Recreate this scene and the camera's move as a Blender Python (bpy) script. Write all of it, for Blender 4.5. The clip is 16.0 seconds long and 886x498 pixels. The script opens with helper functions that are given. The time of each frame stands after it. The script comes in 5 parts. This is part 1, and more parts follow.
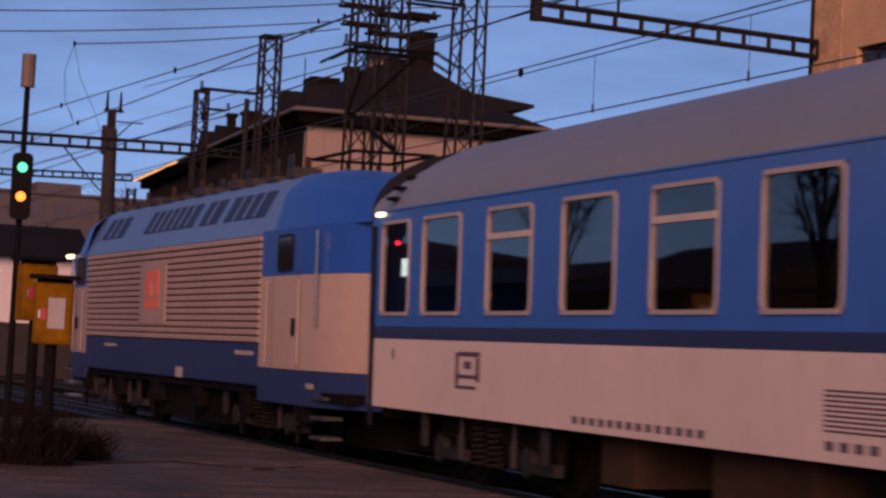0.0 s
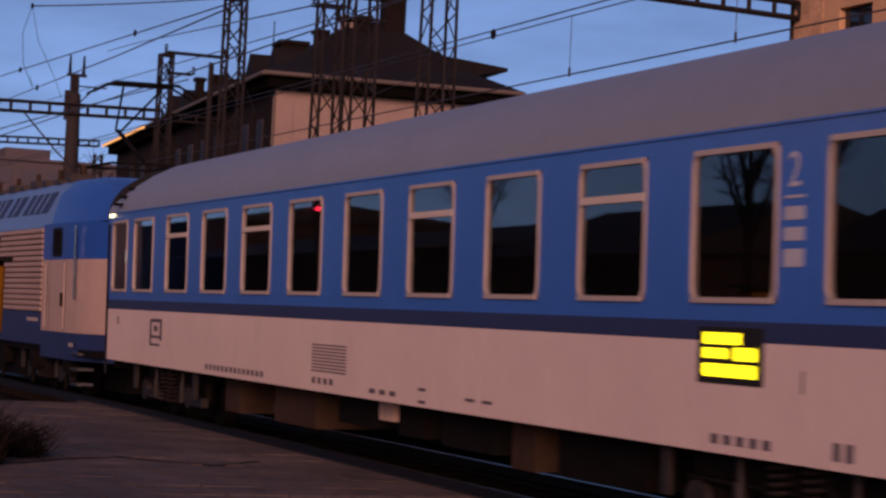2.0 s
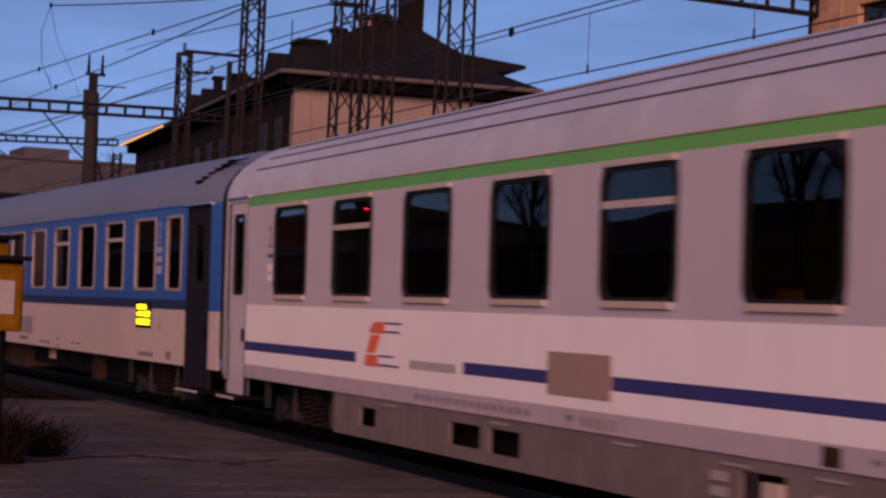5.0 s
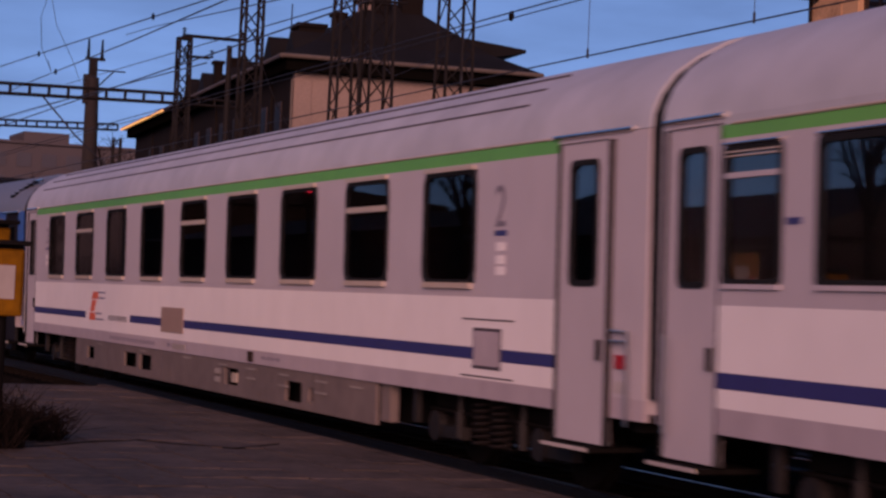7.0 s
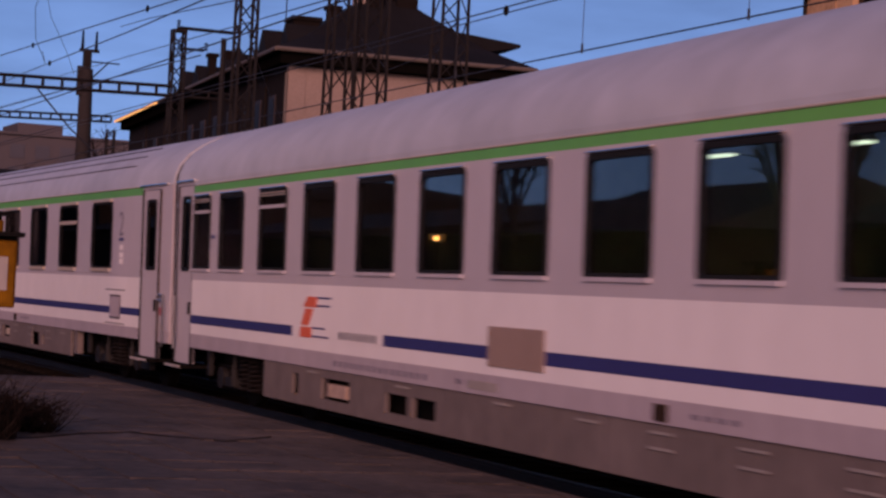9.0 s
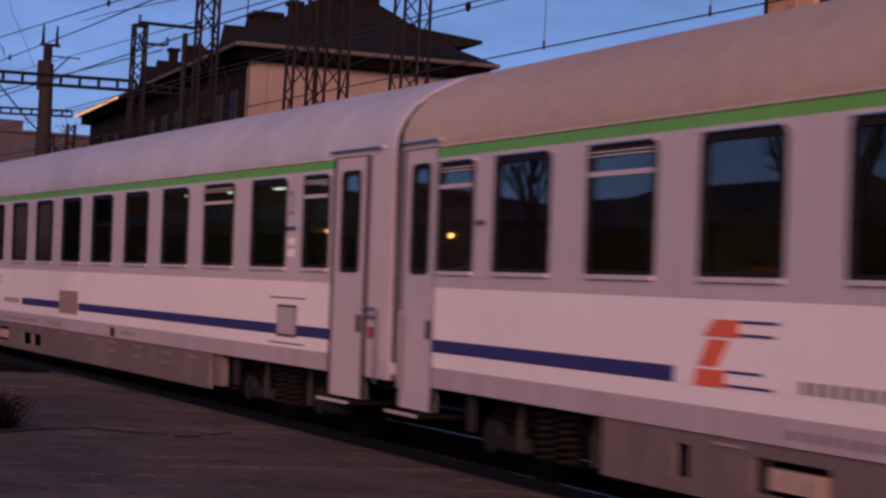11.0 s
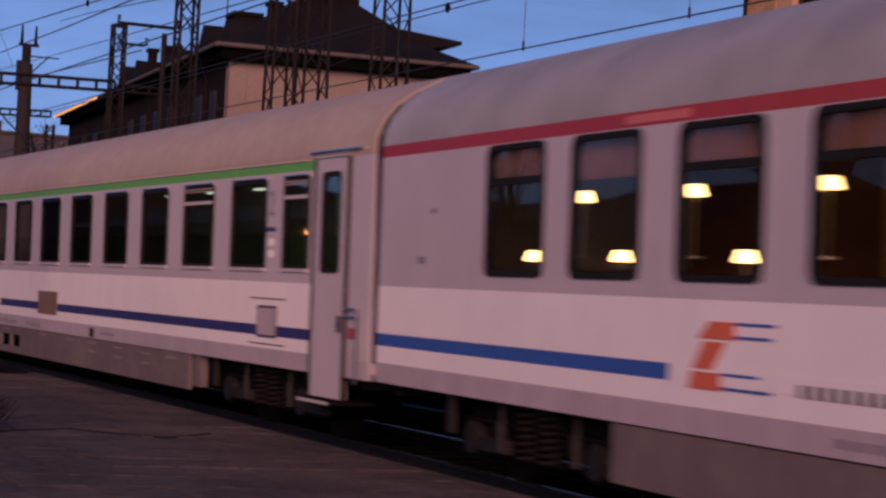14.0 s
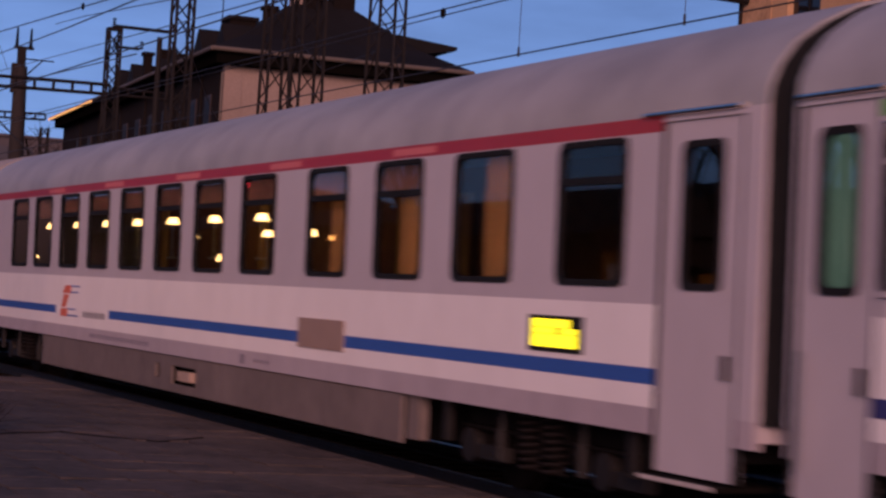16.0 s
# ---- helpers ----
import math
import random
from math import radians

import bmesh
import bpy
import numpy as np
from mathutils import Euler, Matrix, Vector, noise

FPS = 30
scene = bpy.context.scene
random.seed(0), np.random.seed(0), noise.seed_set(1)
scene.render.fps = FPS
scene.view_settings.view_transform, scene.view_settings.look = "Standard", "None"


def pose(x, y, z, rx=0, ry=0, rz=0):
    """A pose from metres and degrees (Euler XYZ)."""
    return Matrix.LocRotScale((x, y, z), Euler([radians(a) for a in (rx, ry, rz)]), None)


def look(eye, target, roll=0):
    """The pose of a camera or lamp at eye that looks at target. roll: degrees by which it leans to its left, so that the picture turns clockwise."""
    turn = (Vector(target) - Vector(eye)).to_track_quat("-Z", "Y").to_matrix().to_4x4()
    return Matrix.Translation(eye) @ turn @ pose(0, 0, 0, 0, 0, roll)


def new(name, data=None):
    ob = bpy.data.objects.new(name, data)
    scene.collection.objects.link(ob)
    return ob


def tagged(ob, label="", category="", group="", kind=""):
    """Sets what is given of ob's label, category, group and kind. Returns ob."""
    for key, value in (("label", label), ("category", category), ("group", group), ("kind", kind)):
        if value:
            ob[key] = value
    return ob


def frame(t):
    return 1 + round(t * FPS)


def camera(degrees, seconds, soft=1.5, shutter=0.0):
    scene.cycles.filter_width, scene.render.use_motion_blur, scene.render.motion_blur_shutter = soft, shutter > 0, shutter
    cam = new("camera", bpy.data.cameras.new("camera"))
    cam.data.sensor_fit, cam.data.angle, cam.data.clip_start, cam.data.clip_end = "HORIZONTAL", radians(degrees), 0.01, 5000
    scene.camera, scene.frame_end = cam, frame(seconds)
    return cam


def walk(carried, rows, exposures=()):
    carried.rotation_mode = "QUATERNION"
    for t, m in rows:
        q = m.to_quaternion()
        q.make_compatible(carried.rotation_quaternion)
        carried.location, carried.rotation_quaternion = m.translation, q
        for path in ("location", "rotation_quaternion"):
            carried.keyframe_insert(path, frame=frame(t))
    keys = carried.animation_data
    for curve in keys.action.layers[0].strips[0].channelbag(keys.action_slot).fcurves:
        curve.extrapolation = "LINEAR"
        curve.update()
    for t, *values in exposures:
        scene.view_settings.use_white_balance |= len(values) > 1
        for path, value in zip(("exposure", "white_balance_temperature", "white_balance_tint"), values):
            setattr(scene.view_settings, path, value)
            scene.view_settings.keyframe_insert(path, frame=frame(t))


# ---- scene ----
# ---- camera and its walk ----
cam = camera(23.93, 16.0, 2.6, 0.6)
PATH = [
    # seconds, x, y, z, yaw, pitch, roll
    (0.0, -0.725, -1.603, 1.430, -21.808, 2.986, 3.033),
    (0.5, -0.490, -1.111, 1.500, -22.169, 2.794, 2.812),
    (1.0, 0.00, 0.00, 1.65, -22.468, 2.425, 2.483),
    (1.5, 0.00, 0.00, 1.65, -22.870, 2.237, 2.449),
    (2.0, 0.00, 0.00, 1.65, -22.565, 2.031, 2.832),
    (2.5, 0.00, 0.00, 1.65, -21.908, 2.261, 3.187),
    (3.0, 0.00, 0.00, 1.65, -21.358, 2.346, 3.231),
    (5.5, 0.00, 0.00, 1.65, -22.332, 1.860, 2.447),
    (6.0, 0.00, 0.00, 1.65, -22.693, 1.870, 2.482),
    (6.5, 0.00, 0.00, 1.65, -22.311, 1.621, 2.715),
    (7.0, 0.00, 0.00, 1.65, -22.071, 1.519, 2.611),
    (7.5, 0.00, 0.00, 1.65, -22.136, 1.563, 2.550),
    (8.0, 0.00, 0.00, 1.65, -22.385, 1.792, 2.566),
    (8.5, 0.00, 0.00, 1.65, -22.376, 1.417, 3.072),
    (9.0, 0.00, 0.00, 1.65, -22.268, 1.371, 2.995),
    (9.5, 0.00, 0.00, 1.65, -22.598, 1.458, 3.095),
    (12.0, 0.00, 0.00, 1.65, -23.451, 1.232, 3.048),
    (12.5, 0.00, 0.00, 1.65, -23.045, 1.851, 3.355),
    (13.0, 0.00, 0.00, 1.65, -23.296, 1.406, 3.577),
    (13.5, 0.00, 0.00, 1.65, -23.505, 1.324, 3.010),
    (14.0, 0.00, 0.00, 1.65, -23.894, 1.370, 3.155),
    (14.5, 0.00, 0.00, 1.65, -23.967, 1.231, 3.203),
    (15.0, 0.00, 0.00, 1.65, -23.949, 1.154, 3.202),
    (15.5, 0.00, 0.00, 1.65, -24.152, 1.516, 3.381),
    (16.0, 0.00, 0.00, 1.65, -24.051, 1.528, 3.507),
]


def eye_pose(x, y, z, yaw, pitch, roll):
    return pose(x, y, z, 0, 0, yaw) @ pose(0, 0, 0, 90 + pitch, 0, 0) @ pose(0, 0, 0, 0, 0, roll)


walk(cam, [(r[0], eye_pose(*r[1:])) for r in PATH], [(0.0, 0.1, 7050, 11), (2.5, 0.02, 6900, 11), (7.5, -0.08, 6520, 13), (12.5, -0.1, 6380, 13), (16.0, -0.15, 6320, 13)])

# ---- world and light ----
world = bpy.data.worlds.new("dusk_sky")
scene.world = world
world.use_nodes = True
wn = world.node_tree.nodes
sky = wn.new("ShaderNodeTexSky")
sky.sky_type = "NISHITA"
sky.sun_disc = False
sky.sun_elevation = radians(7)
sky.sun_rotation = radians(208)
sky.altitude = 200
sky.air_density = 1.0
sky.dust_density = 0.3
sky.ozone_density = 2.0
# the deep blue of dusk
hue = wn.new("ShaderNodeVectorMath")
hue.operation = "MULTIPLY"
hue.inputs[1].default_value = (0.86, 0.83, 1.19)
world.node_tree.links.new(sky.outputs[0], hue.inputs[0])
# the blue reaches down to the horizon
lift = wn.new("ShaderNodeVectorMath")
lift.operation = "ADD"
lift.inputs[1].default_value = (0, 0, 0.2)
aim = wn.new("ShaderNodeTexCoord")
world.node_tree.links.new(aim.outputs["Generated"], lift.inputs[0])
norm = wn.new("ShaderNodeVectorMath")
norm.operation = "NORMALIZE"
world.node_tree.links.new(lift.outputs[0], norm.inputs[0])
world.node_tree.links.new(norm.outputs[0], sky.inputs["Vector"])
# thin veils of cloud
veil = wn.new("ShaderNodeTexNoise")
veil.inputs["Scale"].default_value = 7.0
veil.inputs["Detail"].default_value = 5
stretch = wn.new("ShaderNodeMapping")
stretch.inputs["Scale"].default_value = (1, 1, 4)
where = wn.new("ShaderNodeTexCoord")
world.node_tree.links.new(where.outputs["Generated"], stretch.inputs[0])
world.node_tree.links.new(stretch.outputs[0], veil.inputs["Vector"])
soft = wn.new("ShaderNodeMapRange")
soft.inputs[1].default_value, soft.inputs[2].default_value = 0.3, 0.7
soft.inputs[3].default_value, soft.inputs[4].default_value = 0.8, 1.3
world.node_tree.links.new(veil.outputs[0], soft.inputs[0])
veiled = wn.new("ShaderNodeVectorMath")
veiled.operation = "SCALE"
world.node_tree.links.new(hue.outputs[0], veiled.inputs[0])
world.node_tree.links.new(soft.outputs[0], veiled.inputs["Scale"])
world.node_tree.links.new(veiled.outputs[0], wn["Background"].inputs[0])
wn["Background"].inputs[1].default_value = 0.138

glow = bpy.data.lights.new("sunset_glow", "SUN")
glow.energy = 3.8
glow.angle = radians(30)
glow.color = (1.0, 0.53, 0.45)
glow_ob = new("sunset_glow", glow)
glow_ob.matrix_world = look((-25, -42, 15), (0, 0, 0))


# sodium lamp of the platform light, which stands outside the view
sodium = bpy.data.lights.new("sodium_lamp", "POINT")
sodium.energy = 200
sodium.color = (1.0, 0.55, 0.16)
sodium.shadow_soft_size = 0.16
sodium_ob = new("sodium_lamp", sodium)
sodium_ob.location = (-0.5, 24.5, 6.22)


# ---- materials ----
def material(name, color, rough=0.6, metal=0.0, spread=0.12, grain=6.0, stain=0.7, bump=0.05, emit=0.0, coat=0.0, streak=0.0, spec=None, world=False):
    """Painted, stony or metallic surface with fine grain, broad stains and slight relief."""
    m = bpy.data.materials.new(name)
    m.use_nodes = True
    nt = m.node_tree
    n, link = nt.nodes, nt.links
    b = n["Principled BSDF"]
    b.inputs["Roughness"].default_value = rough
    b.inputs["Metallic"].default_value = metal
    b.inputs["Coat Weight"].default_value = coat
    b.inputs["Specular IOR Level"].default_value = spec if spec is not None else 0.5 if rough < 0.55 else 0.25 if rough < 0.65 else 0.08
    tc = n.new("ShaderNodeTexCoord")
    mp = n.new("ShaderNodeMapping")
    mp.inputs["Scale"].default_value = (1, 1, 1 - 0.8 * streak)
    if world:
        link.new(n.new("ShaderNodeNewGeometry").outputs["Position"], mp.inputs[0])
    else:
        link.new(tc.outputs["Object"], mp.inputs[0])
    fine = n.new("ShaderNodeTexNoise")
    fine.inputs["Scale"].default_value = grain
    fine.inputs["Detail"].default_value = 6
    broad = n.new("ShaderNodeTexNoise")
    broad.inputs["Scale"].default_value = stain
    broad.inputs["Detail"].default_value = 4
    for t in (fine, broad):
        link.new(mp.outputs[0], t.inputs["Vector"])
    add = n.new("ShaderNodeMath")
    add.operation = "ADD"
    link.new(fine.outputs[0], add.inputs[0])
    link.new(broad.outputs[0], add.inputs[1])
    ramp = n.new("ShaderNodeMapRange")
    ramp.inputs[1].default_value, ramp.inputs[2].default_value = 0.6, 1.4
    ramp.inputs[3].default_value, ramp.inputs[4].default_value = 1 - spread, 1 + spread
    link.new(add.outputs[0], ramp.inputs[0])
    mul = n.new("ShaderNodeVectorMath")
    mul.operation = "SCALE"
    mul.inputs[0].default_value = color
    link.new(ramp.outputs[0], mul.inputs["Scale"])
    link.new(mul.outputs[0], b.inputs["Base Color"])
    if bump:
        bp = n.new("ShaderNodeBump")
        bp.inputs["Strength"].default_value = bump
        bp.inputs["Distance"].default_value = 0.02
        link.new(fine.outputs[0], bp.inputs["Height"])
        link.new(bp.outputs[0], b.inputs["Normal"])
    if emit:
        b.inputs["Emission Color"].default_value = (*color, 1)
        b.inputs["Emission Strength"].default_value = emit
    return m


def glass(name, tint, ior=1.45):
    m = bpy.data.materials.new(name)
    m.use_nodes = True
    p = m.node_tree.nodes["Principled BSDF"]
    p.inputs["Base Color"].default_value = (*tint, 1)
    p.inputs["Roughness"].default_value = 0.015
    p.inputs["IOR"].default_value = ior
    p.inputs["Transmission Weight"].default_value = 1.0
    return m


MAT = dict(
    white=material("coach_white_paint", (0.72, 0.68, 0.66), 0.42, spread=0.05, streak=0.4, stain=1.2, grain=3, bump=0.02),
    grey=material("coach_light_grey_paint", (0.42, 0.38, 0.40), 0.42, spread=0.06, streak=0.4, stain=1.2, grain=3, bump=0.02),
    solebar=material("coach_grey_solebar_paint", (0.36, 0.31, 0.33), 0.5, spread=0.14, streak=0.6, stain=1.6),
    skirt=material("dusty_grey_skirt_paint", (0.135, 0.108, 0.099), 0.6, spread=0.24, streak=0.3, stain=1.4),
    roof=material("coach_grey_roof_paint", (0.375, 0.38, 0.415), 0.5, spread=0.16, stain=0.5, grain=2),
    roof_tan=material("soiled_tan_roof_paint", (0.36, 0.29, 0.235), 0.55, spread=0.15, stain=0.6),
    roof_blue=material("coach_slate_roof_paint", (0.135, 0.148, 0.18), 0.5, spread=0.10, stain=0.6),
    line=material("dark_roof_seam", (0.06, 0.05, 0.06), 0.6),
    navy=material("navy_stripe_paint", (0.03, 0.03, 0.13), 0.4, spread=0.08),
    azure=material("blue_stripe_paint", (0.03, 0.09, 0.32), 0.4, spread=0.08),
    green=material("green_stripe_paint", (0.10, 0.34, 0.05), 0.4, spread=0.1),
    red=material("red_stripe_paint", (0.30, 0.012, 0.02), 0.4, spread=0.1),
    orange=material("orange_red_emblem_paint", (0.62, 0.12, 0.05), 0.4, spread=0.1),
    blue=material("coach_blue_paint", (0.02, 0.088, 0.32), 0.35, spread=0.1, streak=0.4, stain=1.2),
    darkblue=material("dark_blue_band_paint", (0.012, 0.018, 0.06), 0.4, spread=0.1),
    cream=material("cream_lower_paint", (0.47, 0.385, 0.34), 0.42, spread=0.08, streak=0.4, stain=1.2),
    sill=material("pale_metal_window_frame", (0.40, 0.335, 0.27), 0.35, spread=0.1),
    sill_dull=material("dull_metal_window_frame", (0.27, 0.23, 0.20), 0.4, spread=0.1),
    decal=material("faded_white_decal", (0.3, 0.3, 0.33), 0.5, spread=0.12),
    roof_worn=material("soot_streaked_grey_roof_paint", (0.27, 0.262, 0.265), 0.5, spread=0.3, stain=0.45, grain=1.6),
    # spring colour carries the shade beneath the coach
    spring=material("dusty_shaded_spring_steel", (0.015, 0.012, 0.0115), 0.7, spread=0.3),
    bright_rail=material("polished_rain_rail", (0.7, 0.64, 0.58), 0.14, 1.0, spread=0.15),
    door_dark=material("dark_plum_door_paint", (0.012, 0.0105, 0.014), 0.7, spread=0.15),
    blind=material("brown_pleated_blind", (0.26, 0.14, 0.10), 0.9, spread=0.25, grain=5),
    rubber=material("black_rubber", (0.012, 0.012, 0.013), 0.7, spread=0.2),
    # dark and bogie: under-train shade put into the colour, on top of grime
    dark=material("sooty_shaded_steel", (0.006, 0.0055, 0.0055), 0.75, spread=0.3, bump=0.2, spec=0.02),
    bogie=material("grimy_shaded_bogie_steel", (0.006, 0.005, 0.0045), 0.7, spread=0.35, bump=0.3, spec=0.03),
    steel=material("worn_bright_steel", (0.5, 0.48, 0.46), 0.3, 1.0, spread=0.15),
    box_tan=material("rusty_tan_equipment_box", (0.03, 0.018, 0.011), 0.7, spread=0.35, stain=2.0),
    inside=material("dim_coach_interior", (0.10, 0.075, 0.06), 0.8, spread=0.3),
    inside_green=material("green_coach_seat_cloth", (0.16, 0.2, 0.1), 0.9, spread=0.3),
    curtain=material("ochre_curtain_cloth", (0.5, 0.28, 0.1), 0.9, spread=0.25, grain=3, streak=0.9),
    inside_warm=material("brown_dining_interior", (0.17, 0.08, 0.045), 0.8, spread=0.3),
    lampshade=material("lit_cream_lampshade", (1.0, 0.62, 0.22), 0.8, spread=0.05, emit=7.0, bump=0),
    led=material("lit_yellow_display", (1.0, 0.85, 0.02), 0.8, spread=0.02, emit=1.6, bump=0),
    white_light=material("lit_white_panel", (0.75, 0.95, 1.0), 0.8, spread=0.02, emit=2.0, bump=0),
    # wall colour with emission standing in for vestibule lamplight
    green_light=material("glowing_green_vestibule_wall", (0.38, 0.62, 0.46), 0.8, spread=0.45, grain=3, emit=0.26, bump=0),
    strip_light=material("dim_greenish_tube", (0.7, 0.85, 0.6), 0.8, spread=0.05, emit=2.6, bump=0),
    eave_glow=material("lit_amber_eave_lamp", (1.0, 0.5, 0.15), 0.8, spread=0.1, emit=0.8, bump=0),
    window_void=material("unlit_house_window", (0.008, 0.007, 0.007), 0.6, spread=0.2, bump=0),
    warm_light=material("lit_warm_tail_lamp", (1.0, 0.72, 0.35), 0.8, spread=0.02, emit=6.0, bump=0),
    sodium_lens=material("lit_sodium_lens", (1.0, 0.6, 0.2), 0.5, spread=0.02, emit=10.0, bump=0),
    sig_green=material("lit_green_signal_lens", (0.05, 0.8, 0.45), 0.4, spread=0.02, emit=1.2, bump=0),
    sig_amber=material("lit_amber_signal_lens", (1.0, 0.34, 0.04), 0.4, spread=0.02, emit=1.2, bump=0),
    solebar_dark=material("dark_grey_lettering", (0.16, 0.14, 0.17), 0.5),
    box_light=material("worn_pale_valve_box", (0.34, 0.25, 0.20), 0.6, spread=0.3, stain=4),
    stripe_pale=material("pale_red_lettering", (0.5, 0.12, 0.12), 0.5),
    emblem_red=material("faded_red_emblem", (0.55, 0.12, 0.06), 0.5),
    grille_dark=material("brown_grille_and_shaded_back", (0.16, 0.11, 0.09), 0.7),
    loco_glaze=material("dark_blue_roof_grille", (0.015, 0.03, 0.08), 0.6, spread=0.2),
    glass_dark=material("black_cab_glass", (0.01, 0.01, 0.012), 0.06, spread=0.1, bump=0),
    grille=material("tan_ribbed_grille_paint", (0.27, 0.19, 0.15), 0.45, spread=0.1),
    loco_grey=material("loco_pale_cab_paint", (0.30, 0.225, 0.185), 0.42, spread=0.08),
    loco_blue=material("loco_blue_paint", (0.012, 0.06, 0.27), 0.35, spread=0.08),
    loco_sky=material("loco_pale_blue_roof_paint", (0.07, 0.13, 0.26), 0.4, spread=0.1),
    loco_deep=material("loco_dark_blue_skirt_paint", (0.012, 0.022, 0.075), 0.45, spread=0.2, stain=2),
    roof_junk=material("brown_roof_equipment", (0.03, 0.024, 0.02), 0.6, spread=0.3),
    mast=material("rusty_lattice_steel", (0.015, 0.013, 0.0125), 0.7, spread=0.3, grain=9),
    concrete=material("weathered_concrete_mast", (0.028, 0.024, 0.023), 0.85, spread=0.2, grain=9),
    wire=material("tarnished_copper_wire", (0.025, 0.025, 0.03), 0.6),
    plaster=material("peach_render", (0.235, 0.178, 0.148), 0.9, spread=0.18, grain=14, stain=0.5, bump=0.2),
    # brown wall with its shade put into the colour, far below plaster
    plaster_dark=material("shaded_brown_timbered_wall", (0.012, 0.0085, 0.007), 0.9, spread=0.3, grain=8, stain=0.5, bump=0.2),
    ochre=material("ochre_brick_render", (0.42, 0.265, 0.15), 0.9, spread=0.2, grain=14, stain=1.0, bump=0.3),
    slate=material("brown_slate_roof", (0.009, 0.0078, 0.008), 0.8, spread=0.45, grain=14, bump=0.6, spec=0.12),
    fascia=material("pale_weathered_gutter", (0.10, 0.08, 0.066), 0.6, spread=0.15),
    # the eave's shade is put into the soffit colour
    soffit=material("shaded_timber_soffit", (0.004, 0.0035, 0.003), 0.9, spread=0.2, spec=0.0),
    fascia_dark=material("brown_window_frame_paint", (0.03, 0.02, 0.018), 0.6),
    timber=material("dark_stained_timber", (0.01, 0.0075, 0.0065), 0.8, spread=0.3),
    ochre_dark=material("sooty_ochre_quoin", (0.38, 0.24, 0.14), 0.95, spread=0.4, grain=10, stain=2.0, bump=0.6),
    white_render=material("white_shed_render", (0.5, 0.46, 0.44), 0.9, spread=0.15, stain=0.8),
    brick=material("sooty_chimney_brick", (0.009, 0.0065, 0.0055), 0.9, spread=0.3, grain=10, bump=0.4),
    panel=material("grey_prefab_panel", (0.075, 0.066, 0.07), 0.9, spread=0.15, stain=0.2),
    panel_dark=material("dark_window_void", (0.05, 0.045, 0.05), 0.4, spread=0.1),
    yellow=material("yellow_box_paint", (0.13, 0.056, 0.001), 0.7, spread=0.35, stain=3),
    notice=material("faded_white_notice", (0.26, 0.235, 0.22), 0.8, spread=0.15),
    black=material("black_signal_paint", (0.006, 0.0055, 0.0055), 0.7, spread=0.2, spec=0.04),
    joint=material("dark_slab_joint_dirt", (0.006, 0.005, 0.005), 0.95, spread=0.4, grain=20, bump=0.5),
    slab=material("worn_concrete_slab", (0.06, 0.045, 0.0385), 0.7, spread=0.8, grain=9, stain=0.9, bump=0.8, spec=0.12, world=True),
    # oily stone, darkened further: the train's shadow is put into the colour
    ballast=material("oily_shaded_ballast", (0.008, 0.007, 0.0065), 0.95, spread=0.5, grain=25, stain=1.5, bump=1.0, spec=0.0),
    soil=material("dark_trackside_soil", (0.02, 0.017, 0.016), 0.95, spread=0.4, grain=12, stain=0.4, bump=0.8, spec=0.02),
    rail=material("polished_rail_head", (0.09, 0.08, 0.076), 0.42, 1.0, spread=0.2),
    # sleeper colour also holds the shadow below the train
    sleeper=material("oily_shaded_sleeper", (0.01, 0.008, 0.007), 0.9, spread=0.3, spec=0.0),
    twig=material("dry_brown_twig", (0.011, 0.008, 0.007), 0.9, spread=0.3, spec=0.02),
    sig_red=material("lit_red_signal_lens", (1.0, 0.02, 0.06), 0.4, spread=0.02, emit=7.0, bump=0),
    street_amber=material("lit_amber_street_lens", (1.0, 0.42, 0.1), 0.5, spread=0.02, emit=14.0, bump=0),
    inside_pale=material("pale_green_coach_panel", (0.36, 0.36, 0.27), 0.8, spread=0.3),
    # damper grey lowered to near black to hold the bogie's shade
    damper=material("dusty_shaded_damper_paint", (0.011, 0.009, 0.0085), 0.6, spread=0.35, stain=4),
    step_edge=material("worn_pale_step_edge", (0.38, 0.34, 0.32), 0.5, spread=0.25),
    glass=glass("dark_coach_glass", (0.55, 0.55, 0.55), 1.55),
    glass_tinted=glass("smoked_coach_glass", (0.4, 0.35, 0.35), 1.25),
    glass_clear=glass("dining_car_glass", (0.9, 0.85, 0.8), 1.2),
)


# ---- mesh helpers ----
def box(bm, x0, x1, y0, y1, z0, z1):
    v = [bm.verts.new((x, y, z)) for z in (z0, z1) for x, y in ((x0, y0), (x1, y0), (x1, y1), (x0, y1))]
    for f in ((3, 2, 1, 0), (4, 5, 6, 7), (0, 1, 5, 4), (1, 2, 6, 5), (2, 3, 7, 6), (3, 0, 4, 7)):
        bm.faces.new([v[i] for i in f])
    return v


def cyl(bm, a, b, r0, r1=None, n=10):
    """A tapered rod from a to b."""
    r1 = r0 if r1 is None else r1
    a, b = Vector(a), Vector(b)
    q = (b - a).to_track_quat("Z", "Y")
    ring = []
    for p, r in ((a, r0), (b, r1)):
        ring.append([bm.verts.new(p + q @ Vector((r * math.cos(2 * math.pi * i / n), r * math.sin(2 * math.pi * i / n), 0))) for i in range(n)])
    for i in range(n):
        bm.faces.new((ring[0][i], ring[0][(i + 1) % n], ring[1][(i + 1) % n], ring[1][i]))
    bm.faces.new(list(reversed(ring[0])))
    bm.faces.new(ring[1])


def bar(bm, a, b, w, h=None):
    """A square rod from a to b."""
    cyl(bm, a, b, w * 0.7, w * 0.7, 4)


